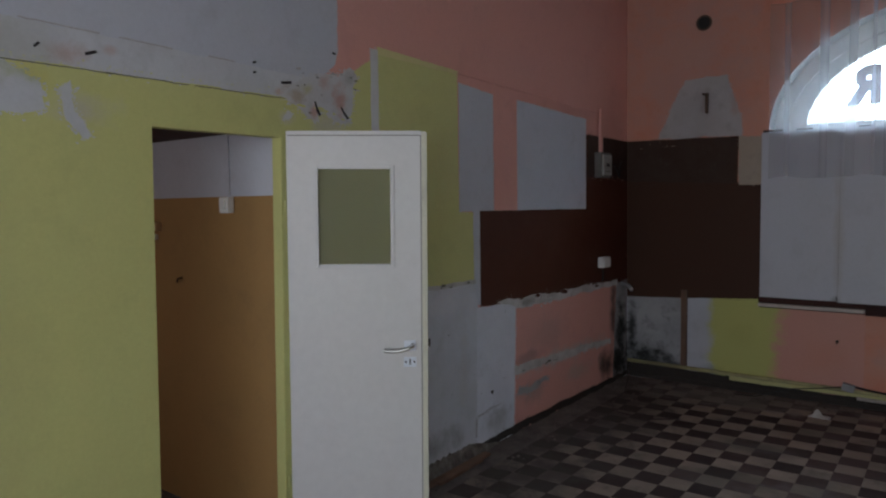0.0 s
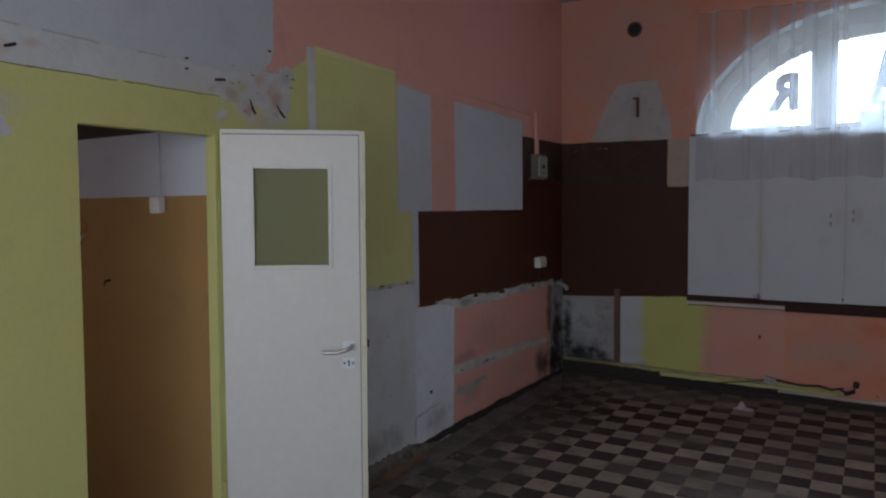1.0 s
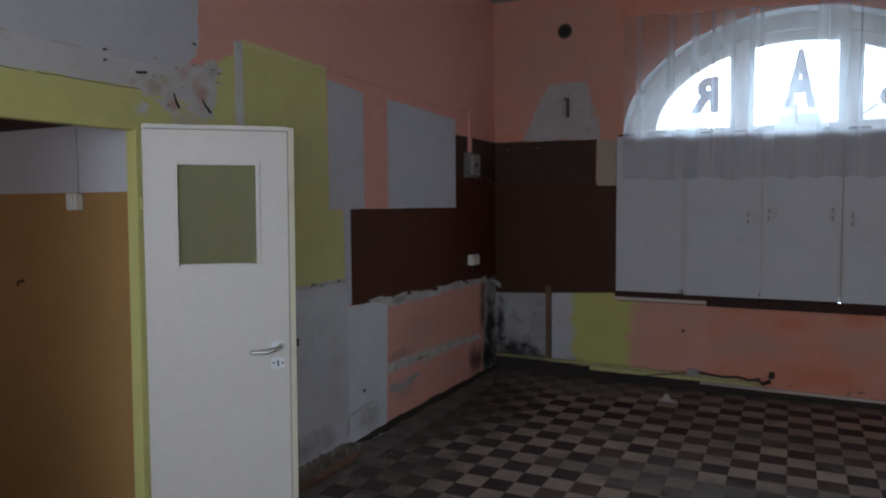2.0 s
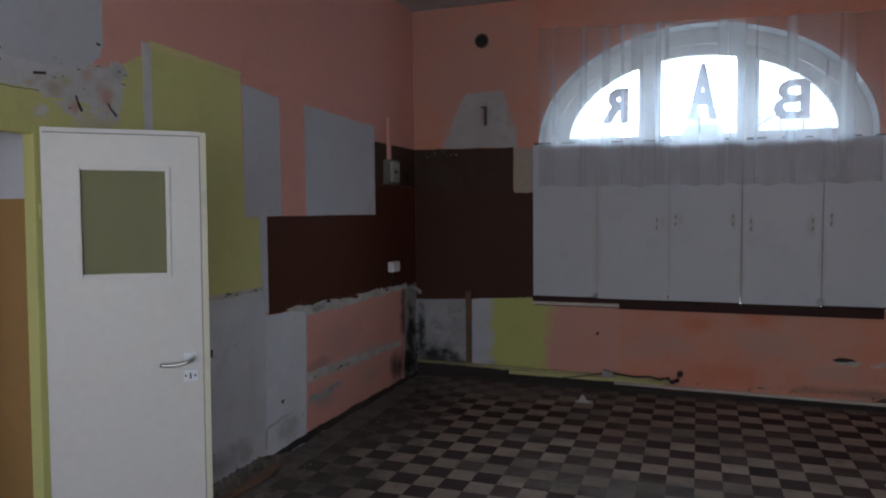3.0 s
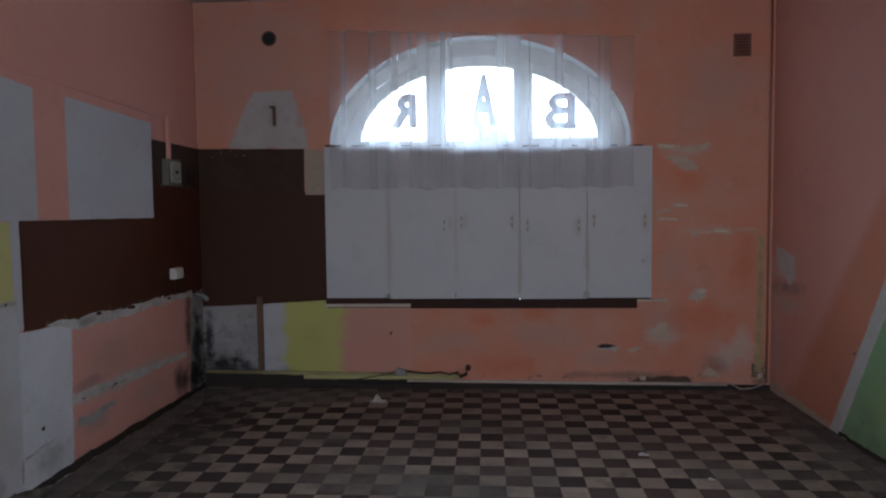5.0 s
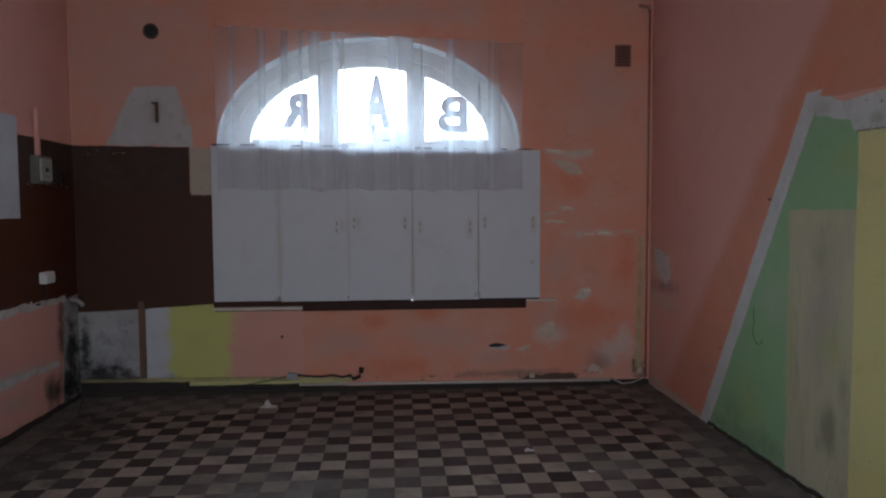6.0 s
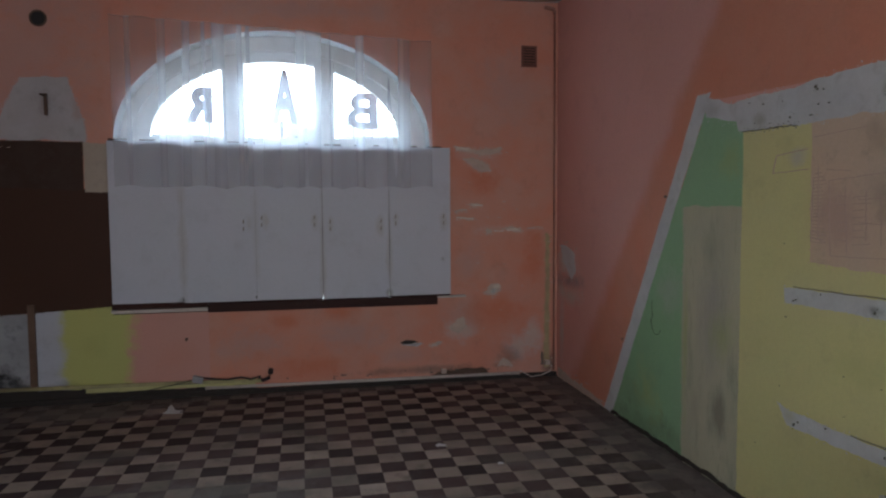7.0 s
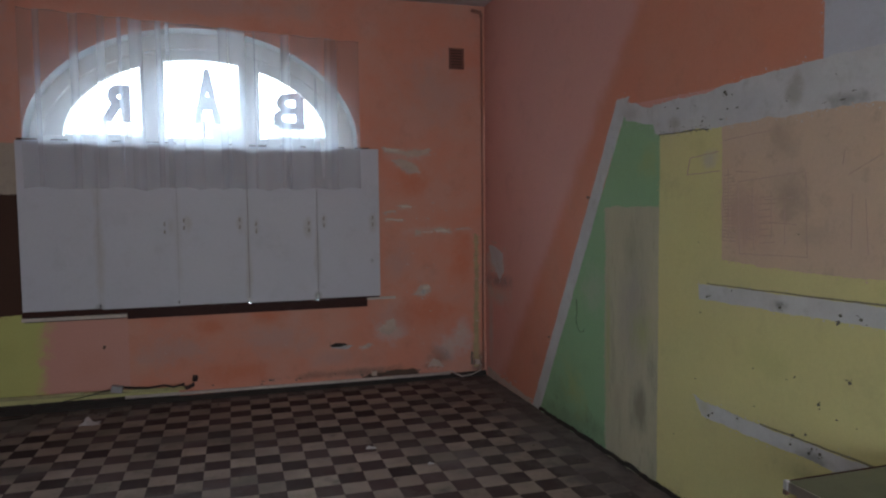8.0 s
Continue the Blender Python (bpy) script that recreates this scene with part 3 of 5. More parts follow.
# ---- north window: frame, glass, sign outside ----
def arc_ring(bm, a0, b0, a1, b1, zc, y0, y1, n=48):
    """A band between two half ellipses, from y0 to y1."""
    rows = []
    for k in range(n + 1):
        c, s = -math.cos(math.pi * k / n), math.sin(math.pi * k / n)
        rows.append([bm.verts.new((AX + a * c, y, zc + b * s)) for a, b, y in ((a0, b0, y0), (a1, b1, y0), (a1, b1, y1), (a0, b0, y1))])
    for p, q in zip(rows, rows[1:]):
        for i in range(4):
            j = (i + 1) % 4
            bm.faces.new((p[i], p[j], q[j], q[i]))
    bm.faces.new(rows[0])
    bm.faces.new(rows[-1][::-1])
    return bm


window = tagged(empty("window_1", AX, YF + 0.25, SILL), "arched white wooden window behind a sheer curtain", "window", kind="structure")
IN = Matrix.Translation((-AX, -(YF + 0.25), -SILL))


def win(name, bm, mat, label=""):
    bmesh.ops.transform(bm, matrix=IN, verts=bm.verts[:])
    return part(name, bm, mat, window, label)


ZF = 2.31
win("outer_frame", arc_ring(bmesh.new(), AA - 0.002, AB + 0.0, AA - 0.10, AB - 0.13, AZ, YF + 0.20, YF + 0.30), FRAME_W)
win("sash_frame", arc_ring(bmesh.new(), AA - 0.09, AB - 0.12, 1.12, 0.715, ZF - 0.02, YF + 0.24, YF + 0.31), FRAME_W)
win("glazing_bead", arc_ring(bmesh.new(), AA - 0.105, AB - 0.145, AA - 0.125, AB - 0.165, ZF - 0.01, YF + 0.225, YF + 0.245), FRAME_W)
win("transom", boxed(AX - AA + 0.004, AX + AA - 0.004, YF + 0.206, YF + 0.32, AZ - 0.09, ZF, bevel=0.006), FRAME_W)
for xa, xb in ((-0.67, -0.475), (0.155, 0.335)):
    win("mullion", boxed(xa, xb, YF + 0.215, YF + 0.325, ZF - 0.002, 3.02, bevel=0.008), FRAME_W)
    win("lower_mullion", boxed(xa + 0.04, xb - 0.04, YF + 0.215, YF + 0.325, SILL + 0.06, AZ - 0.09, bevel=0.008), FRAME_W)
win("bottom_rail", boxed(AX - AA + 0.004, AX + AA - 0.004, YF + 0.21, YF + 0.32, SILL, SILL + 0.07, bevel=0.006), FRAME_W)
for sx in (AX - AA + 0.004, AX + AA - 0.074):
    win("side_stile", boxed(sx, sx + 0.07, YF + 0.21, YF + 0.32, SILL + 0.07, AZ - 0.09, bevel=0.006), FRAME_W)

GLASS = bpy.data.materials.new("window glass")
GLASS.use_nodes = True
gn = GLASS.node_tree
gb = gn.nodes["Principled BSDF"]
gb.inputs["Transmission Weight"].default_value, gb.inputs["Roughness"].default_value, gb.inputs["IOR"].default_value = 1.0, 0.02, 1.45
gb.inputs["Base Color"].default_value = (0.95, 0.97, 0.97, 1)


def pane_bm(x0, x1):
    bm = bmesh.new()
    top = [(x0 + (x1 - x0) * k / 12) for k in range(13)]
    out = [(x0, ZF - 0.02)] + [(x, ZF + 0.725 * math.sqrt(max(0, 1 - ((x - AX) / 1.135) ** 2)) - 0.01) for x in top] + [(x1, ZF - 0.02)]
    out = [p for i, p in enumerate(out) if i == 0 or math.dist(p, out[i - 1]) > 1e-4]
    fr = [bm.verts.new((u, YF + 0.272, v)) for u, v in out]
    bk = [bm.verts.new((u, YF + 0.278, v)) for u, v in out]
    bm.faces.new(fr)
    bm.faces.new(bk[::-1])
    for i in range(len(out)):
        j = (i + 1) % len(out)
        bm.faces.new((fr[i], fr[j], bk[j], bk[i]))
    return bm


for x0, x1 in ((AX - 1.13, -0.64), (-0.49, 0.17), (0.32, AX + 1.13)):
    win("pane", pane_bm(x0, x1), GLASS).visible_shadow = False
for x0, x1 in ((AX - AA + 0.06, -0.62), (-0.52, 0.21), (0.28, AX + AA - 0.06)):
    win("lower_pane", boxed(x0, x1, YF + 0.272, YF + 0.278, SILL + 0.06, AZ - 0.08), GLASS).visible_shadow = False

GLASS_DULL = bpy.data.materials.new("dull frosted glass")
GLASS_DULL.use_nodes = True
gd = GLASS_DULL.node_tree.nodes["Principled BSDF"]
gd.inputs["Transmission Weight"].default_value, gd.inputs["Roughness"].default_value, gd.inputs["IOR"].default_value = 0.75, 0.45, 1.3
gd.inputs["Base Color"].default_value = (0.48, 0.47, 0.26, 1)

# sign letters outside, read from the street
sign = tagged(empty("bar_sign", AX, YF + 0.445, 2.40), "dark three-letter bar sign mounted outside the window", "sign")


def letter(ch, x, z, w, h):
    cu = bpy.data.curves.new("letter", "FONT")
    cu.body, cu.size, cu.extrude, cu.offset = ch, 1.0, 0.05, {"B": 0.02, "A": 0.045, "R": 0.05}[ch]
    tmp = bpy.data.objects.new("letter_source", cu)
    scene.collection.objects.link(tmp)
    me = bpy.data.meshes.new_from_object(tmp.evaluated_get(bpy.context.evaluated_depsgraph_get()))
    bpy.data.objects.remove(tmp)
    co = np.array([v.co[:] for v in me.vertices])
    lo, hi = co.min(0), co.max(0)
    for v in me.vertices:
        a, b, c = (v.co.x - lo[0]) / (hi[0] - lo[0]), (v.co.y - lo[1]) / (hi[1] - lo[1]), v.co.z
        v.co = (x - AX + w * (0.5 - a), 0.06 * c / 0.05 * 0.5, z - 2.40 + h * b)
    me.materials.append(SIGN)
    ob = new("letter", me)
    ob.parent = sign
    return ob


letter("B", 0.61, 2.427, 0.29, 0.34)
letter("A", -0.125, 2.46, 0.25, 0.50)
letter("R", -0.905, 2.465, 0.25, 0.32)
part("mounting_rail", tube([(-1.50, 0.0, -0.135), (1.50, 0.0, -0.135)], 0.012), RUST, sign)
for lx, top in ((0.70, 0.06), (0.88, 0.06), (-0.82, 0.10), (-0.64, 0.10)):
    part("letter_post", tube([(lx, 0.0, -0.135), (lx, 0.0, top)], 0.006, 6), RUST, sign)
part("letter_post", tube([(0.015, 0.0, -0.135), (0.015, 0.0, 0.09)], 0.020, 8), RUST, sign, "thick rusty post")
for xa, za, xb, zb in ((-0.785, 2.44, -0.56, 2.27), (0.51, 2.495, 0.19, 2.27)):
    part("stay", tube([(xa - AX, 0.02, za - 2.40), (xb - AX, 0.02, zb - 2.40)], 0.006, 6), RUST, sign, "thin slanting iron stay")
for bx in (-1.46, 1.46):
    part("rail_bracket", tube([(bx, 0.0, -0.135), (bx, -0.03, -0.135), (bx, -0.046, -0.135)], 0.014), RUST, sign)

# pale overcast sky far outside the window
OVERCAST = bpy.data.materials.new("overcast sky glow")
OVERCAST.use_nodes = True
on = OVERCAST.node_tree
on.nodes.remove(on.nodes["Principled BSDF"])
em = on.nodes.new("ShaderNodeEmission")
em.inputs["Color"].default_value, em.inputs["Strength"].default_value = (0.74, 0.88, 1.0, 1), 8.0
on.links.new(em.outputs[0], on.nodes["Material Output"].inputs["Surface"])
tagged(mesh_ob("backdrop", boxed(-170, 170, 60, 60.4, -4, 110), OVERCAST), "pale overcast sky outside the window", "sky", kind="structure")

# houses across the street
# facades and roofs are whitened to stand in for daylight on them
FACADE = surface("pale house facade", (0.93, 0.95, 0.97), rough=0.9)
ROOF = surface("roof whitened for daylight", (0.94, 0.95, 0.97), rough=0.8)
PANE_D = surface("dark far pane", (0.10, 0.11, 0.13), rough=0.3)


def house(x, y, w, h, ridge):
    th = tagged(empty("house", x, y, 0.0), "pale rendered house with a pitched roof whitened for daylight", "house", "houses across the street")
    part("wall", boxed(0, w, 0, 6, -1.0, h), FACADE, th)
    bm = bmesh.new()
    a = [bm.verts.new(c) for c in ((-0.3, -0.3, h), (w + 0.3, -0.3, h), (w + 0.3, 6.3, h), (-0.3, 6.3, h), (-0.3, 3, h + ridge), (w + 0.3, 3, h + ridge))]
    for f in ((0, 1, 5, 4), (2, 3, 4, 5), (0, 4, 3), (1, 2, 5), (0, 3, 2, 1)):
        bm.faces.new([a[k] for k in f])
    part("roof", bm, ROOF, th)
    for k in range(int(w // 1.6)):
        wd = part("window", boxed(0.5 + 1.6 * k, 1.3 + 1.6 * k, -0.03, 0.02, h - 1.7, h - 0.5), FRAME_W, th)
        part("pane", boxed(0.57 + 1.6 * k, 1.23 + 1.6 * k, -0.04, -0.03, h - 1.63, h - 0.57), PANE_D, wd)
    return th


house(-9.0, 30, 5.0, 4.5, 0.9)
house(2.2, 32, 4.6, 4.7, 1.0)
house(-1.07, 50, 2.4, 7.0, 1.5)
tagged(mesh_ob("ground", boxed(-60, 60, YF + T, 70, -0.6, -0.2), SCREED), "gray street ground outside the window", "ground", kind="structure")

# ---- boards over the lower window ----
SEAMS = [-1.588, -1.0, -0.385, 0.195, 0.80, 1.375]
HOLES = [(), (0.51,), (0.05, 0.51), (0.07, 0.53), (0.06, 0.51)]
for i, (x0, x1) in enumerate(zip(SEAMS, SEAMS[1:])):
    th = tagged(empty("window_board", x0, YF - 0.028, SILL + 0.01), "white laminate cupboard door used as a window board", "board", "boards over the window")
    lean = (0.0, 0.003, -0.002, 0.0, 0.004)[i]
    part("panel", boxed(0.0032 if i > 2 else 0.0006, x1 - x0 - 0.0006, -0.018, 0.0, (0.012, 0.004, 0.006, 0.0, 0.008)[i], 1.405 - 0.01 * i + lean, bevel=0.001), BOARD, th)
    for hx in HOLES[i]:
        hz = 0.70 + (0.0, -0.02, 0.01, -0.03, 0.01)[i]
        for dz in (-0.035, 0.03):
            part("handle_hole", tube([(hx, -0.0175, hz + dz - 0.018), (hx + 0.002, -0.0175, hz + dz + 0.016)], 0.0065, 7), HANDLE_MARK, th, "dark scuffed handle screw hole")
    # marks at the seam feet; the steel ones imitate daylight leaking through
    if i < 4:
        part("seam_mark", boxed(x1 - x0 - 0.012, x1 - x0 - 0.004, -0.021, -0.016, 0.02, 0.05), STEEL if i in (2, 3) else DARK, th)
# unseen board added to block daylight at the seams, open at two slits
bm = bmesh.new()
for xa, xb in ((-1.58, 0.186), (0.202, 0.792), (0.804, 1.37)):
    box(bm, xa, xb, YF - 0.026, YF - 0.012, SILL + 0.002, 2.20)
for xa, xb in ((0.186, 0.202), (0.792, 0.804)):
    box(bm, xa, xb, YF - 0.026, YF - 0.012, SILL + 0.055, 2.20)
# raised dark pieces imitate the broken shadow line along the board tops
for k in range(13):
    xa = -1.58 + 0.227 * k + 0.03 * math.sin(k * 2.3)
    xb = xa + 0.10 + 0.06 * math.sin(k * 1.7 + 1)
    box(bm, xa, xb, YF - 0.026, YF - 0.012, 2.20, 2.266 - 0.0155 * (xa + 1.6) + 0.002 * math.sin(k * 3.1))
tagged(mesh_ob("light_block_board", bm, WOOD_DK), "unseen brown board added to block light, its raised tops painted as shadow", "board")
ledge = tagged(mesh_ob("batten", boxed(-1.60, -0.81, YF - 0.045, YF, 0.768, 0.797, bevel=0.003), PIPE_W), "pale painted batten under the window boards", "batten")
tagged(mesh_ob("window_ledge", boxed(-1.60, -0.80, YF - 0.028, YF, 0.80, 0.832, bevel=0.002), WOOD_DK), "dark stained strip of window ledge", "ledge", kind="structure")
# solid dark strip in place of the shadow line below the batten
tagged(mesh_ob("ledge_shadow_gap", boxed(-1.59, -0.815, YF - 0.02, YF, 0.758, 0.766), DARK), "dark strip painted for the shaded joint under the batten", "joint", kind="structure")
rail = tagged(mesh_ob("brown_rail", boxed(-0.805, 1.245, YF - 0.06, YF, 0.755, 0.832, bevel=0.004), RAIL), "dark brown wooden rail under the window boards", "rail")
tagged(mesh_ob("ledge_end", boxed(1.25, 1.52, YF - 0.045, YF, 0.812, 0.832, bevel=0.003), PIPE_W), "short chipped white ledge end beside the boards", "ledge", kind="structure")

# ---- sheer curtain ----
SHEER = bpy.data.materials.new("sheer white net")
SHEER.use_nodes = True
sn = SHEER.node_tree
sn.nodes.remove(sn.nodes["Principled BSDF"])
tr, df, tl = sn.nodes.new("ShaderNodeBsdfTransparent"), sn.nodes.new("ShaderNodeBsdfDiffuse"), sn.nodes.new("ShaderNodeBsdfTranslucent")
df.inputs["Color"].default_value, tl.inputs["Color"].default_value = (0.64, 0.54, 0.50, 1), (0.78, 0.86, 1.0, 1)
m1, m2 = sn.nodes.new("ShaderNodeMixShader"), sn.nodes.new("ShaderNodeMixShader")
m1.inputs["Fac"].default_value = 0.5
tcs = sn.nodes.new("ShaderNodeTexCoord")
mps = sn.nodes.new("ShaderNodeMapping")
mps.inputs["Scale"].default_value = (5, 1, 0.10)
nzs = nd(sn, "ShaderNodeTexNoise", Scale=1.0, Detail=1.0, Roughness=0.5)
rgs = sn.nodes.new("ShaderNodeMapRange")
rgs.inputs["From Min"].default_value, rgs.inputs["From Max"].default_value = 0.4, 0.66
rgs.inputs["To Min"].default_value, rgs.inputs["To Max"].default_value = 0.25, 0.37
sn.links.new(tcs.outputs["Object"], mps.inputs["Vector"])
sn.links.new(mps.outputs["Vector"], nzs.inputs["Vector"])
sn.links.new(nzs.outputs["Fac"], rgs.inputs["Value"])
mpf = sn.nodes.new("ShaderNodeMapping")
mpf.inputs["Scale"].default_value = (6, 1, 0.05)
nzf = nd(sn, "ShaderNodeTexNoise", Scale=1.3, Detail=1.0, Roughness=0.5)
rgf = sn.nodes.new("ShaderNodeMapRange")
rgf.inputs["From Min"].default_value, rgf.inputs["From Max"].default_value = 0.57, 0.70
rgf.inputs["To Max"].default_value = 0.20
fold = sn.nodes.new("ShaderNodeMath")
sn.links.new(tcs.outputs["Object"], mpf.inputs["Vector"])
sn.links.new(mpf.outputs["Vector"], nzf.inputs["Vector"])
sn.links.new(nzf.outputs["Fac"], rgf.inputs["Value"])
sn.links.new(rgs.outputs["Result"], fold.inputs[0])
sn.links.new(rgf.outputs["Result"], fold.inputs[1])
sn.links.new(fold.outputs["Value"], m2.inputs["Fac"])
sn.links.new(df.outputs[0], m1.inputs[1])
sn.links.new(tl.outputs[0], m1.inputs[2])
sn.links.new(tr.outputs[0], m2.inputs[1])
sn.links.new(m1.outputs[0], m2.inputs[2])
sn.links.new(m2.outputs[0], sn.nodes["Material Output"].inputs["Surface"])

curtain = tagged(empty("net_curtain", AX, YF - 0.072, 3.22), "sheer white net curtain hanging in loose folds", "curtain")
bm = bmesh.new()
NX, NZ = 260, 26
grid = []
for i in range(NX + 1):
    u = -1.53 + 2.73 * i / NX
    zt = 3.285 - 0.125 * i / NX + 0.006 * math.sin(u * 23)
    zb = 1.85 + 0.016 * abs(math.sin(u * 13 + 1.4 * math.sin(u * 3))) + 0.022 * noise.noise((u * 4, 3, 0)) - 0.02 * i / NX
    row = []
    for k in range(NZ + 1):
        f = k / NZ
        w = 0.35 + 0.65 * f
        d = 0.008 * w * math.sin(u * 21 + 4.0 * noise.noise((u * 1.3, f * 0.5, 1))) + 0.012 * w * noise.noise((u * 5, f * 0.6, 5))
        row.append(bm.verts.new((u - AX, d, zt + (zb - zt) * f - 3.22)))
    grid.append(row)
for p, q in zip(grid, grid[1:]):
    for k in range(NZ):
        bm.faces.new((p[k], q[k], q[k + 1], p[k + 1]))
part("net", bm, SHEER, curtain, smooth=True)
part("hem_band", tube([(g / 60 * 2.73 - 1.53 - AX, 0.0, 3.285 - 0.125 * g / 60 - 3.22 + 0.006 * math.sin((-1.53 + 2.73 * g / 60) * 23)) for g in range(61)], 0.004, 6), SHEER, curtain)

# ---- left wall coats ----
Lw = lambda o, m, n=1, jag=0.008, **k: patch("left", wall_w, o, m, n, jag, **k)
Lw([(YB, 2.27), (2.60, 2.25), (2.80, 2.40), (2.82, 2.46), (2.82, ZC - 0.002), (YB, ZC - 0.002)], GRAY, 1)
Lw([(YB, 0.0), (OY0 - LEAN * OZ, 0.0), (OY0, OZ), (OY0, 2.13), (YB, 2.13)], YELLOW, 1, 0.0, step=9)
Lw([(OY0, OZ), (OY1, OZ), (OY1, 2.13), (OY0, 2.13)], YELLOW, 1, 0.0, step=9)
Lw([(OY1 - LEAN * OZ, 0.0), (3.10, 0.0), (3.10, 2.13), (OY1, 2.13), (OY1, OZ)], YELLOW, 1, 0.0, step=9)
Lw([(YB, 2.05), (3.085, 2.05), (3.08, 2.47), (2.92, 2.38), (2.88, 2.25), (2.70, 2.22), (1.5, 2.21), (YB, 2.20)], YELLOW, 2, 0.006)
Lw([(3.10, 1.17), (3.87, 1.168), (3.865, 2.515), (3.10, 2.525)], YELLOW, 2, 0.004)
Lw([(3.86, 1.168), (4.035, 1.165), (4.03, 1.625), (3.86, 1.63)], YELLOW, 1, 0.004)
Lw([(3.12, 2.505), (3.86, 2.50), (3.87, 2.52), (3.12, 2.545)], YELLOW_OLD, 5, 0.003, name="paint_ridge")
Lw([(3.055, 1.2), (3.115, 1.2), (3.12, 2.53), (3.06, 2.53)], PLASTER, 4, 0.004, name="plaster_strip", label="white vertical filler strip")
Lw([(YB, 2.195), (2.56, 2.195), (2.70, 2.25), (2.78, 2.30), (2.4, 2.315), (1.38, 2.335), (YB, 2.34)], PLASTER_L, 2, 0.007, name="plaster_strip", label="broad filler strip over the doorway")
Lw([(2.46, 2.20), (2.56, 2.165), (2.60, 2.11), (2.66, 2.10), (2.70, 2.16), (2.80, 2.11), (2.90, 2.12), (2.92, 2.18), (2.93, 2.28), (2.96, 2.36), (2.90, 2.41), (2.84, 2.36), (2.70, 2.35), (2.56, 2.31)], FILLER_MIX, 3, 0.034, step=0.02, fray=0.012, name="plaster_patch", label="broken filler patch with salmon traces")
Lw([(2.44, 2.09), (2.48, 2.085), (2.505, 2.12), (2.47, 2.135)], PLASTER, 3, 0.012, step=0.008, name="plaster_patch")
for y0, y1 in ((1.15, 1.62), (1.60, 1.95), (1.98, 2.46)):
    Lw([(y0, 2.1905), (y1, 2.190), (y1, 2.193), (y0, 2.1945)], CRACK, 5, 0.0029, step=0.01, name="crack")
for y0, y1 in ((1.30, 1.58), (1.66, 1.88), (2.05, 2.18)):
    Lw([(y0, 2.338 - 0.02 * (y0 - 1.3)), (y1, 2.336 - 0.02 * (y1 - 1.3)), (y1, 2.341 - 0.02 * (y1 - 1.3)), (y0, 2.342 - 0.02 * (y0 - 1.3))], PLASTER_D, 5, 0.0029, step=0.01, name="crack")
Lw([(0.95, 2.00), (1.30, 2.015), (1.37, 2.05), (1.36, 2.13), (1.28, 2.165), (1.22, 2.21), (0.95, 2.21)], PLASTER_L, 3, 0.022, step=0.015, fray=0.010, name="plaster_patch")
Lw([(1.44, 2.12), (1.47, 2.15), (1.49, 2.02), (1.53, 1.95), (1.50, 1.94), (1.45, 2.00)], PLASTER_L, 3, 0.02, step=0.012, fray=0.010, name="plaster_patch")
Lw([(3.875, 1.63), (4.28, 1.63), (4.28, 2.42), (3.88, 2.45)], GRAY, 2, 0.004)
Lw([(4.60, 1.63), (5.735, 1.62), (5.735, 2.385), (4.60, 2.42)], GRAY, 2, 0.004)
Lw([(3.88, 2.505), (6.04, 2.45), (6.04, 2.462), (3.88, 2.517)], PINK, 5, 0.002, name="paint_ridge")
Lw([(3.0, 0.0), (4.06, 0.0), (4.07, 1.04), (4.05, 1.05), (4.03, 1.17), (3.0, 1.17)], GRAY_M, 3, 0.0, step=9)
Lw([(4.05, 0.0), (4.52, 0.0), (4.56, 0.965), (4.06, 0.985)], GRAY_L, 4, 0.006, fray=0.008)
Lw([(4.03, 1.0), (4.12, 1.0), (4.12, 1.66), (4.03, 1.64)], GRAY, 3, 0.004)
Lw([(3.0, 1.155), (4.05, 1.15), (4.05, 1.175), (3.0, 1.185)], PLASTER_D, 4, 0.006, name="plaster_strip")
Lw([(4.105, 0.985), (4.5, 0.97), (5.6, 0.94), (6.633, 0.92), (6.633, 1.62), (4.105, 1.632)], BROWN, 4, 0.0028, label="dark brown glossy oil paint")
Lw([(5.735, 1.60), (6.633, 1.60), (6.633, 2.25), (5.735, 2.255)], BROWN, 5, 0.003)
Lw([(5.76, 1.90), (6.633, 1.88), (6.633, 2.245), (5.76, 2.25)], BROWN_DULL, 6, 0.008)
Lw([(4.62, 0.91), (5.5, 0.905), (6.40, 0.90), (6.40, 0.955), (6.0, 0.95), (5.5, 0.972), (5.2, 0.965), (4.9, 0.995), (4.62, 0.975), (4.40, 1.005), (4.30, 0.985), (4.45, 0.955)], FILLER_LW, 6, 0.020, step=0.03, name="plaster_strip", label="chipped plaster edge under the brown paint")
Lw([(4.55, 0.09), (6.30, 0.05), (6.37, 0.93), (4.56, 0.90)], PINK, 4, 0.016, step=0.02, fray=0.008)
Lw([(4.54, 0.43), (5.2, 0.415), (6.25, 0.38), (6.25, 0.425), (5.4, 0.465), (4.9, 0.475), (4.54, 0.50)], FILLER_LW, 5, 0.016, step=0.02, fray=0.010, name="plaster_strip")
Lw([(4.58, 0.27), (4.8, 0.26), (5.05, 0.30), (5.0, 0.33), (4.75, 0.31), (4.6, 0.34)], GRAY_BARE, 5, 0.03, step=0.012, fray=0.016, name="plaster_patch")
Lw([(6.30, 0.02), (6.633, 0.02), (6.633, 0.94), (6.38, 0.92)], MOULD, 5, 0.01, label="black mould on gray plaster")
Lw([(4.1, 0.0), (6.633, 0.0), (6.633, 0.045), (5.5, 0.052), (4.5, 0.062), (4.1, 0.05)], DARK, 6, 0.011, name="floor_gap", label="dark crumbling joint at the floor")

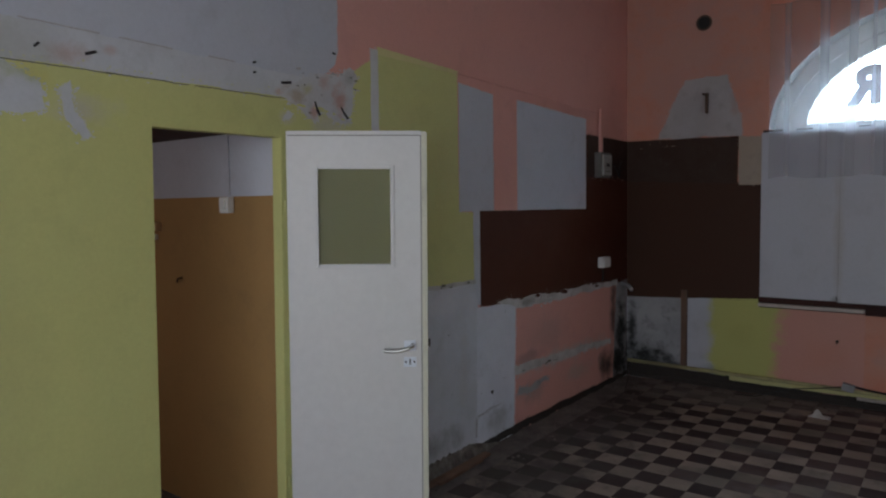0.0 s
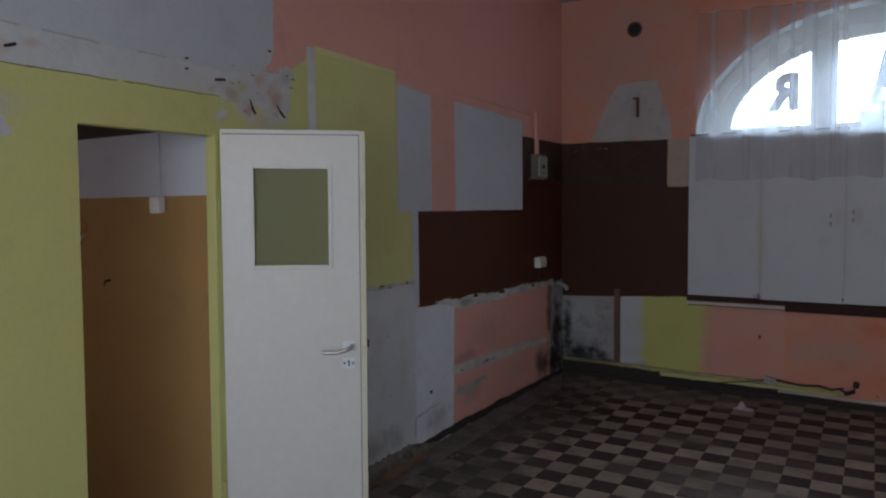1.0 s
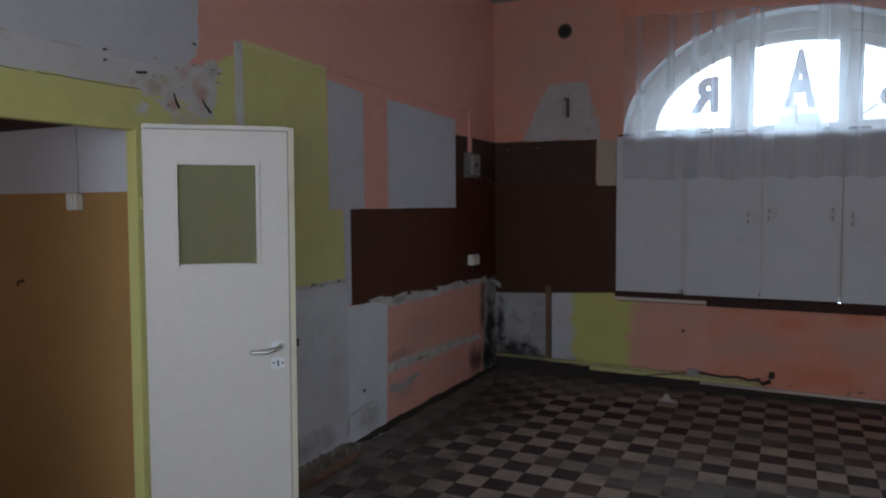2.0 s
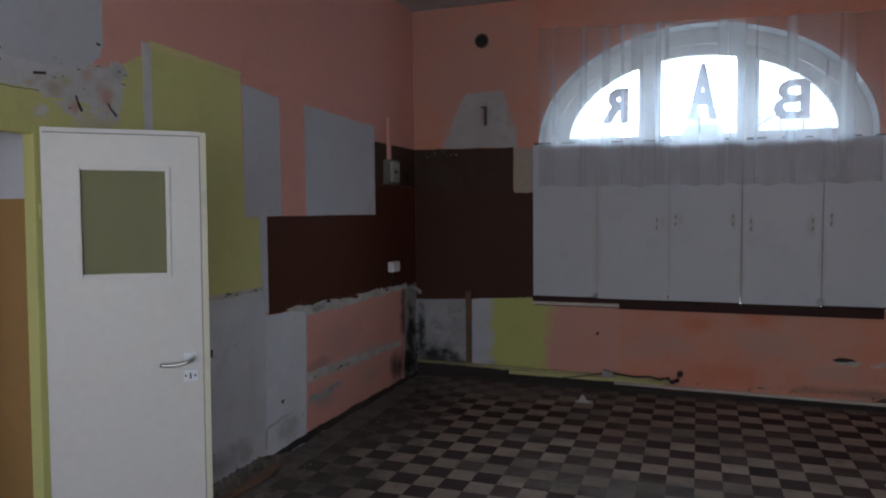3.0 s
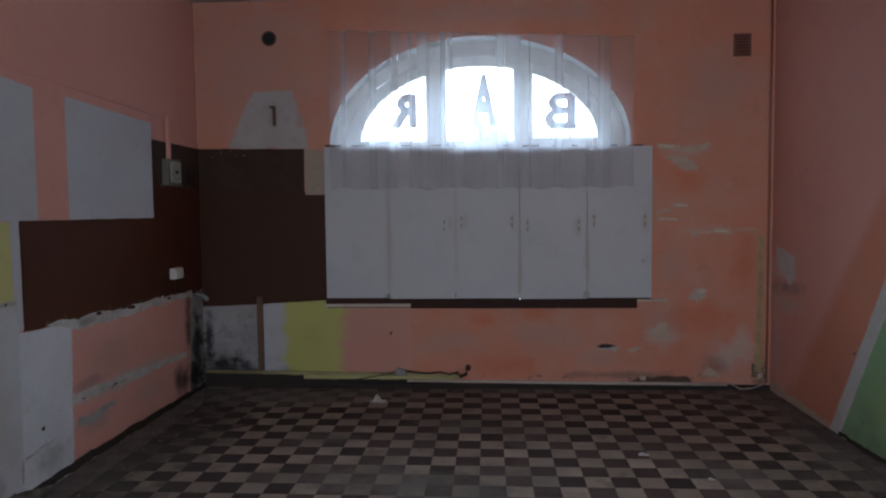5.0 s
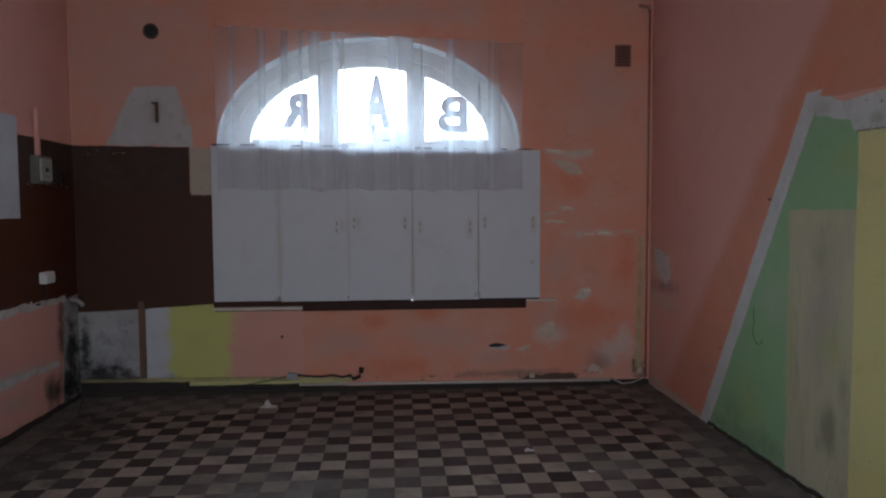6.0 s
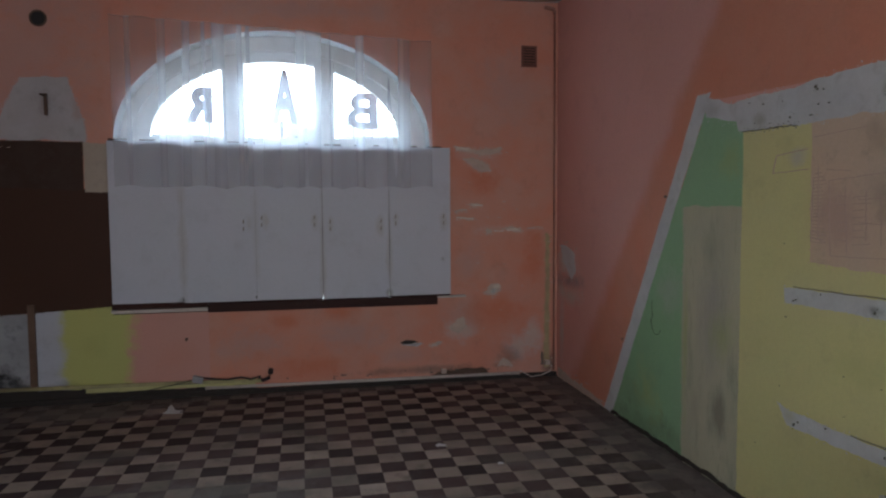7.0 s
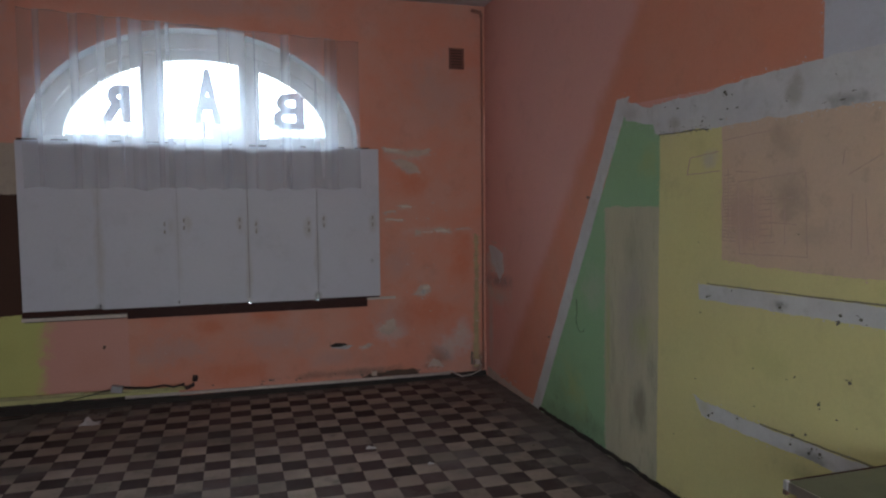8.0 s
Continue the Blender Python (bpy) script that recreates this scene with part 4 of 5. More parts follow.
Lw([(4.214, 0.382), (4.249, 0.386), (4.244, 0.360), (4.222, 0.362)], DARK, 6, 0.003, step=0.01, name="chip")
for (ua, va), (ub, vb) in (((4.055, 0.243), (4.184, 0.259)), ((4.184, 0.259), (4.348, 0.269)), ((4.034, 0.111), (4.037, 0.247))):
    Lw([(ua, va), (ub + 0.003, vb), (ub, vb + 0.004), (ua - 0.003, va + 0.004)], GRAY_BARE, 6, 0.0055, step=0.008, fray=0.006, name="crack")

rnd = random.Random(11)


def chips(wall, parent, u0, u1, v0, v1, count, size, material, layer, slope=0.0):
    """Little knocked-out chips along a line of plaster."""
    for k in range(count):
        u = rnd.uniform(u0, u1)
        v = rnd.uniform(v0, v1) + slope * (u - u0)
        w, h = size * rnd.uniform(0.4, 1.9), size * rnd.uniform(0.15, 0.5)
        a = rnd.uniform(0, 6.28)
        pts = [(u + w * math.cos(a + q * 1.047) * rnd.uniform(0.5, 1.0), v + h * math.sin(a + q * 1.047) * rnd.uniform(0.5, 1.0)) for q in range(6)]
        patch(wall, parent, pts, material, layer, 0.004, step=0.02, name="chip")


chips("left", wall_w, 4.5, 6.3, 0.955, 0.985, 6, 0.045, BROWN, 8, -0.012)
chips("left", wall_w, 4.4, 6.2, 0.985, 1.01, 7, 0.03, FILLER_LW, 8, -0.03)
chips("left", wall_w, 4.5, 6.35, 0.88, 0.94, 10, 0.03, FILLER_MIX, 7)
chips("left", wall_w, 3.15, 4.05, 1.155, 1.185, 6, 0.02, CRACK, 6)
chips("left", wall_w, 4.6, 5.4, 0.43, 0.46, 4, 0.03, CRACK, 7, -0.05)
chips("left", wall_w, 3.2, 4.5, 0.15, 1.0, 14, 0.009, CRACK, 5)
chips("left", wall_w, 2.48, 2.92, 2.10, 2.17, 12, 0.026, YELLOW, 5)
chips("left", wall_w, 2.45, 2.95, 2.12, 2.38, 12, 0.010, CRACK, 6)
chips("left", wall_w, 2.48, 2.95, 2.14, 2.36, 8, 0.022, PLASTER_D, 5)
chips("left", wall_w, 5.75, 6.6, 1.86, 1.92, 12, 0.012, FLAKE, 8)

# ---- front wall coats ----
Fw = lambda o, m, n=1, jag=0.008, **k: patch("front", wall_n, o, m, n, jag, **k)
Fw([(XL + 0.003, 0.77), (-2.27, 0.79), (-1.575, 0.83), (-1.575, 1.83), (XL + 0.003, 1.88)], BROWN_F, 3, 0.004, label="dark brown glossy oil paint")
Fw([(XL + 0.003, 1.87), (-1.79, 1.825), (-1.78, 2.235), (XL + 0.003, 2.25)], BROWN_F, 3, 0.004)
Fw([(XL + 0.003, 1.87), (-1.80, 1.83), (-1.80, 2.225), (XL + 0.003, 2.24)], BROWN_DULL, 4, 0.01)
Fw([(-2.48, 2.25), (-2.33, 2.62), (-2.24, 2.76), (-1.88, 2.76), (-1.83, 2.60), (-1.74, 2.24)], GRAY_DUST, 2, 0.03, step=0.03, fray=0.009)
Fw([(-1.78, 1.815), (-1.56, 1.81), (-1.56, 2.22), (-1.78, 2.23)], BEIGE, 4, 0.004)
Fw([(XL + 0.003, 0.02), (-2.20, 0.02), (-2.20, 0.79), (XL + 0.003, 0.77)], MOULD, 2, 0.005, label="black mould on gray plaster")
Fw([(-2.235, 0.02), (-0.81, 0.02), (-0.81, 0.76), (-1.575, 0.775), (-1.58, 0.825), (-1.98, 0.845), (-2.235, 0.86)], DADO, 2, 0.005)
for pts in ([(1.42, 2.235), (1.60, 2.20), (1.89, 2.225), (1.88, 2.17), (1.72, 2.15), (1.60, 2.165), (1.45, 2.19)], [(1.50, 2.12), (1.60, 2.05), (1.68, 1.98), (1.78, 2.00), (1.72, 2.08), (1.60, 2.125)], [(1.55, 1.69), (1.64, 1.70), (1.70, 1.675), (1.60, 1.665)], [(1.42, 1.632), (1.54, 1.636), (1.53, 1.618), (1.43, 1.616)],
            [(1.43, 1.568), (1.61, 1.562), (1.60, 1.55), (1.44, 1.555)], [(1.72, 1.41), (1.74, 1.455), (1.79, 1.44), (1.78, 1.405)], [(1.90, 1.445), (1.97, 1.468), (2.06, 1.455), (2.09, 1.43), (2.0, 1.415)], [(2.14, 1.452), (2.22, 1.458), (2.28, 1.455), (2.26, 1.447), (2.16, 1.443)],
            [(1.72, 0.83), (1.77, 0.92), (1.84, 0.94), (1.88, 0.86), (1.80, 0.82)], [(1.17, 0.362), (1.27, 0.395), (1.31, 0.378), (1.22, 0.342)], [(1.37, 0.50), (1.44, 0.60), (1.51, 0.61), (1.54, 0.53), (1.46, 0.47)]):
    Fw(pts, FLAKE, 2, 0.022, step=0.012, fray=0.012, name="bare_plaster", label="dusty undercoat where orange paint has flaked")
for pts in ([(1.44, 2.225), (1.56, 2.205), (1.57, 2.19), (1.45, 2.205)], [(1.60, 1.688), (1.69, 1.682), (1.69, 1.674), (1.60, 1.678)], [(1.44, 1.564), (1.60, 1.558), (1.60, 1.552), (1.45, 1.557)], [(1.93, 1.45), (2.03, 1.452), (2.05, 1.435), (1.95, 1.43)], [(1.80, 1.437), (1.90, 1.44), (1.90, 1.432), (1.80, 1.43)], [(1.80, 0.90), (1.86, 0.925), (1.87, 0.89), (1.82, 0.88)]):
    Fw(pts, CHALK, 4, 0.006, step=0.01, fray=0.006, name="bare_plaster", label="bright scratch down to the plaster")
Fw([(1.76, 0.845), (1.80, 0.885), (1.84, 0.87), (1.80, 0.835)], PLASTER_D, 4, 0.01, step=0.01, name="bare_plaster")
Fw([(0.91, 0.368), (1.06, 0.36), (1.11, 0.385), (1.02, 0.40), (0.91, 0.40)], PLASTER_D, 3, 0.012, step=0.008, name="bare_plaster")
Fw([(0.895, 0.40), (0.95, 0.42), (1.03, 0.414), (1.065, 0.398), (1.0, 0.385), (0.93, 0.383)], DARK, 4, 0.006, step=0.02, name="hole")
Fw([(1.84, 0.12), (1.90, 0.21), (1.96, 0.18), (2.0, 0.10)], FLAKE, 2, 0.03, step=0.02, fray=0.02, name="bare_plaster")
Fw([(2.315, 0.10), (2.36, 0.10), (2.36, 1.38), (2.33, 1.42)], CREAM, 2, 0.012, step=0.02, fray=0.008)
Fw([(2.283, 0.12), (2.297, 0.12), (2.296, 0.24), (2.286, 0.25)], CRACK, 3, 0.006, step=0.01, fray=0.006, name="stain")
Fw([(1.18, 0.07), (1.75, 0.06), (1.7, 0.12), (1.3, 0.11)], RUST, 2, 0.012, name="stain")

# flat dark coat paints the shade of the hollow below the pipe
Fw([(XL + 0.003, 0.0), (-0.42, 0.0), (-0.42, 0.075), (-1.80, 0.088), (-1.83, 0.118), (-2.3, 0.128), (XL + 0.003, 0.14)], DARK, 5, 0.012, name="floor_gap", label="dark coat painted for the shaded hollow under the pipe")
chips("front", wall_n, -2.7, -1.85, 1.82, 1.86, 8, 0.02, BROWN_DULL, 6)
chips("front", wall_n, -2.7, -2.3, 2.16, 2.24, 6, 0.010, FLAKE, 6)
chips("front", wall_n, -0.7, 2.2, 0.12, 0.70, 14, 0.010, FLAKE, 4)
chips("front", wall_n, 1.45, 2.3, 0.75, 2.2, 22, 0.014, FLAKE, 4)
chips("front", wall_n, 2.3, 2.40, 0.15, 1.4, 10, 0.016, FLAKE, 4)
chips("front", wall_n, -0.4, 2.2, 0.09, 0.13, 16, 0.02, CRACK, 4)

# ---- right wall coats ----
Rw = lambda o, m, n=1, jag=0.008, **k: patch("right", wall_e, o, m, n, jag, **k)
Rw([(YB, 2.2), (2.585, 2.27), (2.585, ZC - 0.002), (YB, ZC - 0.002)], GRAY, 1)
Rw([(2.585, 2.25), (4.05, 2.3), (5.45, 0.02), (6.45, 0.02), (5.50, 1.55), (4.55, 2.85), (4.0, ZC - 0.002), (2.585, ZC - 0.002)], ORANGE_E, 1, 0.0, step=9)
Rw([(4.06, 2.35), (4.20, 2.35), (5.52, 0.0), (5.38, 0.0)], PLASTER, 4, 0.008, name="plaster_strip", label="slanting white filler strip")
Rw([(3.70, 2.16), (4.12, 2.24), (5.39, 0.0), (4.30, 0.0), (3.72, 0.0)], GREEN, 1, 0.004)
Rw([(3.72, 0.0), (4.33, 0.0), (4.345, 1.665), (3.72, 1.67)], PALE, 2, 0.010, step=0.02, fray=0.008)
Rw([(YB, 0.0), (3.735, 0.02), (3.735, 2.10), (YB, 2.10)], YELLOW_OLD, 3, 0.005)
Rw([(YB, 1.40), (2.7, 1.385), (3.19, 1.395), (3.20, 2.09), (YB, 2.09)], PEACH, 4, 0.008)
LINES = [[(3.185, 2.00), (2.86, 2.02)], [(3.10, 1.84), (2.95, 1.83)], [(3.08, 1.79), (2.66, 1.82)], [(3.08, 1.79), (3.06, 1.44)], [(2.98, 1.76), (2.96, 1.46)], [(3.06, 1.44), (2.64, 1.45)], [(2.66, 1.82), (2.64, 1.45)], [(3.18, 1.80), (3.19, 1.50)], [(3.15, 1.86), (3.14, 1.52)], [(3.18, 1.62), (3.06, 1.63)], [(3.18, 1.55), (3.08, 1.53)]]
LINES += [[(3.18, 1.52), (3.09, 1.50)], [(2.90, 1.70), (2.72, 1.71)], [(2.90, 1.60), (2.70, 1.59)], [(2.86, 1.74), (2.85, 1.52)], [(2.78, 1.73), (2.77, 1.50)], [(2.44, 1.80), (2.29, 1.87)], [(2.42, 1.72), (2.42, 1.50)], [(2.36, 1.70), (2.34, 1.48)], [(2.47, 1.84), (2.46, 1.90)], [(3.45, 1.93), (3.22, 1.95)], [(3.45, 1.93), (3.48, 1.84)], [(3.48, 1.84), (3.22, 1.85)]]
LINES += [*[[(3.185 - 0.004 * (k % 3), 1.50 + 0.017 * k), (3.09 + 0.012 * (k % 4), 1.497 + 0.0175 * k)] for k in range(20)], *[[(2.93, 1.50 + 0.03 * k), (2.83 + 0.02 * (k % 3), 1.505 + 0.03 * k)] for k in range(8)], *[[(3.02, 1.52 + 0.04 * k), (2.97, 1.515 + 0.04 * k)] for k in range(6)]]
for line in LINES:
    (a, b), (c, d) = line
    nx, nz = (d - b), -(c - a)
    ln = math.hypot(nx, nz) * 520
    Rw([(a - nx / ln, b - nz / ln), (c - nx / ln, d - nz / ln), (c + nx / ln, d + nz / ln), (a + nx / ln, b + nz / ln)], SCRIBBLE, 6, 0.0029, step=0.02, name="scribble")
Rw([(YB, 2.07), (3.3, 2.075), (3.78, 2.085), (3.80, 2.15), (4.10, 2.20), (4.14, 2.33), (3.85, 2.255), (2.6, 2.285), (YB, 2.28)], PLASTER, 5, 0.012, name="plaster_strip", label="broad filler strip with old plug holes")
Rw([(2.0, 1.205), (3.365, 1.178), (3.37, 1.258), (2.0, 1.292)], PLASTER, 5, 0.005, name="plaster_strip", label="filler strip with plug holes")
Rw([(2.0, 0.575), (2.715, 0.565), (3.26, 0.550), (3.325, 0.555), (3.40, 0.65), (3.33, 0.635), (2.715, 0.63), (2.36, 0.642), (2.0, 0.65)], PLASTER, 5, 0.008, name="plaster_strip", label="filler strip with plug holes")
Rw([(6.54, 1.30), (6.38, 1.29), (6.20, 1.22), (6.16, 1.08), (6.26, 1.00), (6.38, 1.08), (6.47, 1.16)], PLASTER, 2, 0.02, step=0.008, fray=0.012, name="bare_plaster", label="white plaster where salmon paint has flaked")
Rw([(5.50, 0.0), (6.60, 0.0), (6.60, 0.10), (6.2, 0.06), (5.7, 0.05)], FLAKE, 2, 0.012, step=0.02, name="bare_plaster")
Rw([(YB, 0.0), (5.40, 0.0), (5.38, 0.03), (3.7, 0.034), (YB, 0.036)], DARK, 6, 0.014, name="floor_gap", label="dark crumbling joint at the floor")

# thin dark brown lines along the top edges of two filler strips
for u0, u1, v0, v1 in ((2.0, 3.30, 1.293, 1.262), (2.0, 2.9, 0.652, 0.634)):
    Rw([(u0, v0), (u1, v1), (u1, v1 + 0.005), (u0, v0 + 0.009)], EDGE_LINE, 6, 0.0029, step=0.012, fray=0.004, name="edge_line", label="dark brown line along the filler")
chips("right", wall_e, 5.5, 6.55, 0.04, 0.14, 14, 0.03, FLAKE, 4)
chips("right", wall_e, 2.3, 3.8, 2.09, 2.24, 10, 0.012, CRACK, 7)
chips("right", wall_e, 2.3, 3.7, 0.3, 1.9, 12, 0.008, CRACK, 6)
for y, z in ((3.27, 0.565), (2.60, 0.60), (2.70, 0.63), (2.545, 0.61), (2.788, 1.21), (2.465, 1.20), (2.36, 1.22), (3.29, 1.20), (2.406, 0.95), (2.56, 0.82), (3.35, 2.12), (2.77, 2.135), (2.58, 2.10), (3.18, 2.235)):
    chips("right", wall_e, y - 0.025, y + 0.025, z - 0.022, z + 0.022, 3, 0.006, CRACK, 7)
Rw([(3.30, 2.068), (3.74, 2.076), (3.74, 2.082), (3.30, 2.074)], CRACK, 7, 0.006, step=0.02, name="crack")
chips("right", wall_e, 6.1, 6.6, 0.8, 1.4, 10, 0.02, FLAKE, 4)

# ---- closet behind the doorway ----
CY0, CY1, CX = 0.0, 2.46, -4.8
bm = bmesh.new()
box(bm, CX, XL - WT, CY1, CY1 + 0.1, 0, 2.6)
wall_c = tagged(mesh_ob("wall_closet", bm, GRAY), "closet wall, gray above an ochre dado", "wall", kind="structure")
bm = bmesh.new()
box(bm, CX, XL - WT - 0.001, CY1 - 0.003, CY1, 0.0, 1.735)
part("dado", bm, OCHRE, wall_c, "ochre oil paint dado")
# out of view; the opening is added for the side room's lamp
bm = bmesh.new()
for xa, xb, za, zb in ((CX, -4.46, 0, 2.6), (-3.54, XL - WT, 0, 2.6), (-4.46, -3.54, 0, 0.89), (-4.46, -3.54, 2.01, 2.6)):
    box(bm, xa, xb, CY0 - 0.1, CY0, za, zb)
tagged(mesh_ob("wall_closet_side", bm, OCHRE), "unseen ochre side room wall with an added window opening", "wall", kind="structure")
tagged(mesh_ob("wall_closet_back", boxed(CX - 0.1, CX, CY0 - 0.1, CY1 + 0.1, 0, 2.6), OCHRE), "ochre closet wall", "wall", kind="structure")
tagged(mesh_ob("ceiling_closet", boxed(CX, XL - WT, CY0, CY1 - 0.004, 2.055, 2.12), WOOD_DK), "low dark boarded closet ceiling", "ceiling", kind="structure")

bm = bmesh.new()
box(bm, XL - WT - 0.001, XL + 0.0005, OY0 - 0.0005, OY0 + 0.003, 0, OZ)
box(bm, XL - WT - 0.001, XL + 0.0005, OY1 - 0.0035, OY1 + 0.0005, 0, OZ)
box(bm, XL - WT - 0.001, XL + 0.0005, OY0 + 0.003, OY1 - 0.0035, OZ - 0.003, OZ + 0.0005)
tagged(mesh_ob("door_reveal", leaned(bm), YELLOW), "yellow painted reveal of the doorway", "reveal", kind="structure")

# ---- door ----
door = tagged(empty("door_1", XL + 0.02, 2.448, 0.0, math.degrees(math.atan2(0.415, 0.505))), "open cream white door with a small glass pane", "door", kind="structure")
DW, DH, DT = 0.66, 2.03, 0.04
door.matrix_basis = door.matrix_basis @ Matrix.Translation((-DH * math.sin(radians(0.53)), 0, 0)) @ pose(0, 0, 0, 0, 0.53, 0)
PX0, PX1, PZ0, PZ1 = 0.145, 0.495, 1.40, 1.86
bm = bmesh.new()
for a, b, c, d in ((0.004, PX0, 0.01, DH), (PX1, DW, 0.01, DH), (PX0, PX1, 0.01, PZ0), (PX0, PX1, PZ1, DH)):
    box(bm, a, b, -DT, 0, c, d)
bmesh.ops.remove_doubles(bm, verts=bm.verts[:], dist=0.0005)
part("leaf", bm, WHITE_DOOR, door)
part("edge_strip", boxed(DW - 0.022, DW + 0.004, -DT - 0.004, 0.006, 0.012, DH - 0.004, bevel=0.002), EDGE_CREAM, door, "yellowed closing edge")
# proud gray strips paint in the rebate's shadow line and grime
part("rebate_shadow", boxed(DW - 0.028, DW - 0.023, -DT - 0.0008, -DT + 0.004, 0.014, DH - 0.016), REBATE_SHADOW, door)
part("rebate_shadow", boxed(0.012, DW - 0.028, -DT - 0.0008, -DT + 0.004, DH - 0.020, DH - 0.015), REBATE_SHADOW, door)
part("top_lip", boxed(0.006, DW - 0.024, -DT - 0.004, -DT + 0.004, DH - 0.014, DH + 0.004, bevel=0.002), WHITE_DOOR, door)
for a, b, c, d in ((PX0 - 0.014, PX0 + 0.006, PZ0 - 0.014, PZ1 + 0.014), (PX1 - 0.006, PX1 + 0.014, PZ0 - 0.014, PZ1 + 0.014), (PX0 + 0.006, PX1 - 0.006, PZ0 - 0.014, PZ0 + 0.006), (PX0 + 0.006, PX1 - 0.006, PZ1 - 0.006, PZ1 + 0.014)):
    part("glazing_bead", boxed(a, b, -DT - 0.008, -DT + 0.012, c, d, bevel=0.003), WHITE_DOOR, door)
part("pane", boxed(PX0 + 0.002, PX1 - 0.002, -0.024, -0.019, PZ0 + 0.002, PZ1 - 0.002), GLASS_DULL, door, "dull frosted glass pane")
HX, HZ = -0.016, -0.019
hand = part("handle_plate", boxed(0.565 + HX, 0.622 + HX, -DT - 0.007, -DT, 1.005 + HZ, 1.055 + HZ, bevel=0.003), PLATE, door, "white square handle rose")
part("lever", tube([(x + HX, y - DT, z + HZ) for x, y, z in ((0.605, -0.004, 1.034), (0.605, -0.045, 1.034), (0.597, -0.055, 1.033), (0.58, -0.058, 1.024), (0.54, -0.058, 1.014), (0.48, -0.056, 1.014), (0.472, -0.053, 1.018))], 0.0095, 12), STEEL, hand, "worn steel lever", smooth=True)
plate = part("keyhole_plate", boxed(0.563 + HX, 0.624 + HX, -DT - 0.006, -DT, 0.926 + HZ, 0.975 + HZ, bevel=0.003), PLATE, door, "white square keyhole plate")
part("keyhole", boxed(0.590 + HX, 0.597 + HX, -DT - 0.008, -DT - 0.004, 0.938 + HZ, 0.964 + HZ), BLACK, plate)
for kx in (0.573, 0.614):
    part("screw", boxed(kx - 0.004 + HX, kx + 0.004 + HX, -DT - 0.008, -DT - 0.004, 0.947 + HZ, 0.956 + HZ), NAIL, plate)
part("latch", boxed(DW + 0.003, DW + 0.016, -0.032, -0.018, 1.003, 1.04, bevel=0.003), NAIL, door, "dark iron latch tongue")
# steel casing on the hinge side, painted with the wall
casing = tagged(mesh_ob("door_casing", leaned(boxed(XL - WT + 0.004, XL + 0.003, OY1 - 0.006, OY1 + 0.016, 0.0, OZ + 0.012, bevel=0.004)), YELLOW), "yellow painted steel door casing", "door frame", kind="structure")
for hz in (0.35, 1.68):
    part("hinge", leaned(tube([(XL + 0.014, OY1 + 0.008, hz - 0.028), (XL + 0.014, OY1 + 0.008, hz + 0.028)], 0.006)), YELLOW, casing)

# ---- small fittings ----
def on_left(name, y, z, label, cat):
    ob = empty(name, XL + 0.008, y, z, 90)
    return tagged(ob, label, cat)


sw = tagged(empty("light_switch", -3.24, CY1 - 0.003, 1.65), "white surface light switch on the closet wall", "switch")
part("housing", boxed(-0.036, 0.036, -0.042, 0, 0.0, 0.082, bevel=0.006), PLASTIC, sw)
part("rocker", boxed(-0.022, 0.022, -0.052, -0.040, 0.018, 0.066, bevel=0.004), PLASTIC, sw)
part("cable_cover", boxed(-0.006, 0.006, -0.006, 0, 0.082, 0.40, bevel=0.002), GRAY, sw, "gray painted cable strip")
hk = tagged(mesh_ob("wall_hook", tube([(-3.70, CY1 - 0.004, 1.29), (-3.70, CY1 - 0.03, 1.285), (-3.70, CY1 - 0.035, 1.265)], 0.006, 8), RUST), "small dark hook on the ochre wall", "hook")
br = tagged(empty("wall_bracket", -3.92, CY1 - 0.003, 1.50), "pale wooden bracket on the ochre wall", "bracket")
part("block", boxed(-0.06, 0.03, -0.06, 0, 0.05, 0.10, bevel=0.004), WOOD_PALE, br)
part("peg", boxed(-0.04, 0.0, -0.05, 0, 0.0, 0.03, bevel=0.004), PLASTIC, br)

so = on_left("wall_socket", 6.035, 1.085, "white surface socket on the brown wall", "socket")
part("housing", boxed(-0.075, 0.075, -0.055, 0, 0.012, 0.105, bevel=0.008), PLASTIC, so)
part("lid", boxed(-0.064, 0.064, -0.062, -0.050, 0.022, 0.082, bevel=0.005), PLASTIC, so)
part("cable", tube([(0, -0.015, 0.02), (0.005, -0.015, -0.06), (0.0, -0.012, -0.11)], 0.007, 8), BLACK, so)

fb = on_left("fuse_box", 6.0, 1.892, "small gray fuse box with a dark window", "fuse box")
part("box_body", boxed(-0.11, 0.11, -0.06, 0, 0, 0.22, bevel=0.006), BOX_GRAY, fb)
part("cover", boxed(-0.085, 0.085, -0.078, -0.058, 0.022, 0.198, bevel=0.006), BOX_PALE, fb)
part("dark_window", boxed(-0.028, 0.028, -0.081, -0.076, 0.095, 0.125, bevel=0.002), BLACK, fb)
part("label_bar", boxed(-0.050, 0.055, -0.080, -0.076, 0.050, 0.058), BOX_GRAY, fb)
part("conduit", boxed(-0.028, 0.022, -0.025, 0, 0.22, 0.60, bevel=0.005), PINK, fb, "salmon painted cable duct")
part("loose_cable", tube([(0.14, -0.02, 0.16), (0.28, -0.03, 0.10), (0.36, -0.03, 0.02), (0.40, -0.02, 0.12), (0.45, -0.02, 0.16)], 0.006, 8), BLACK, fb)

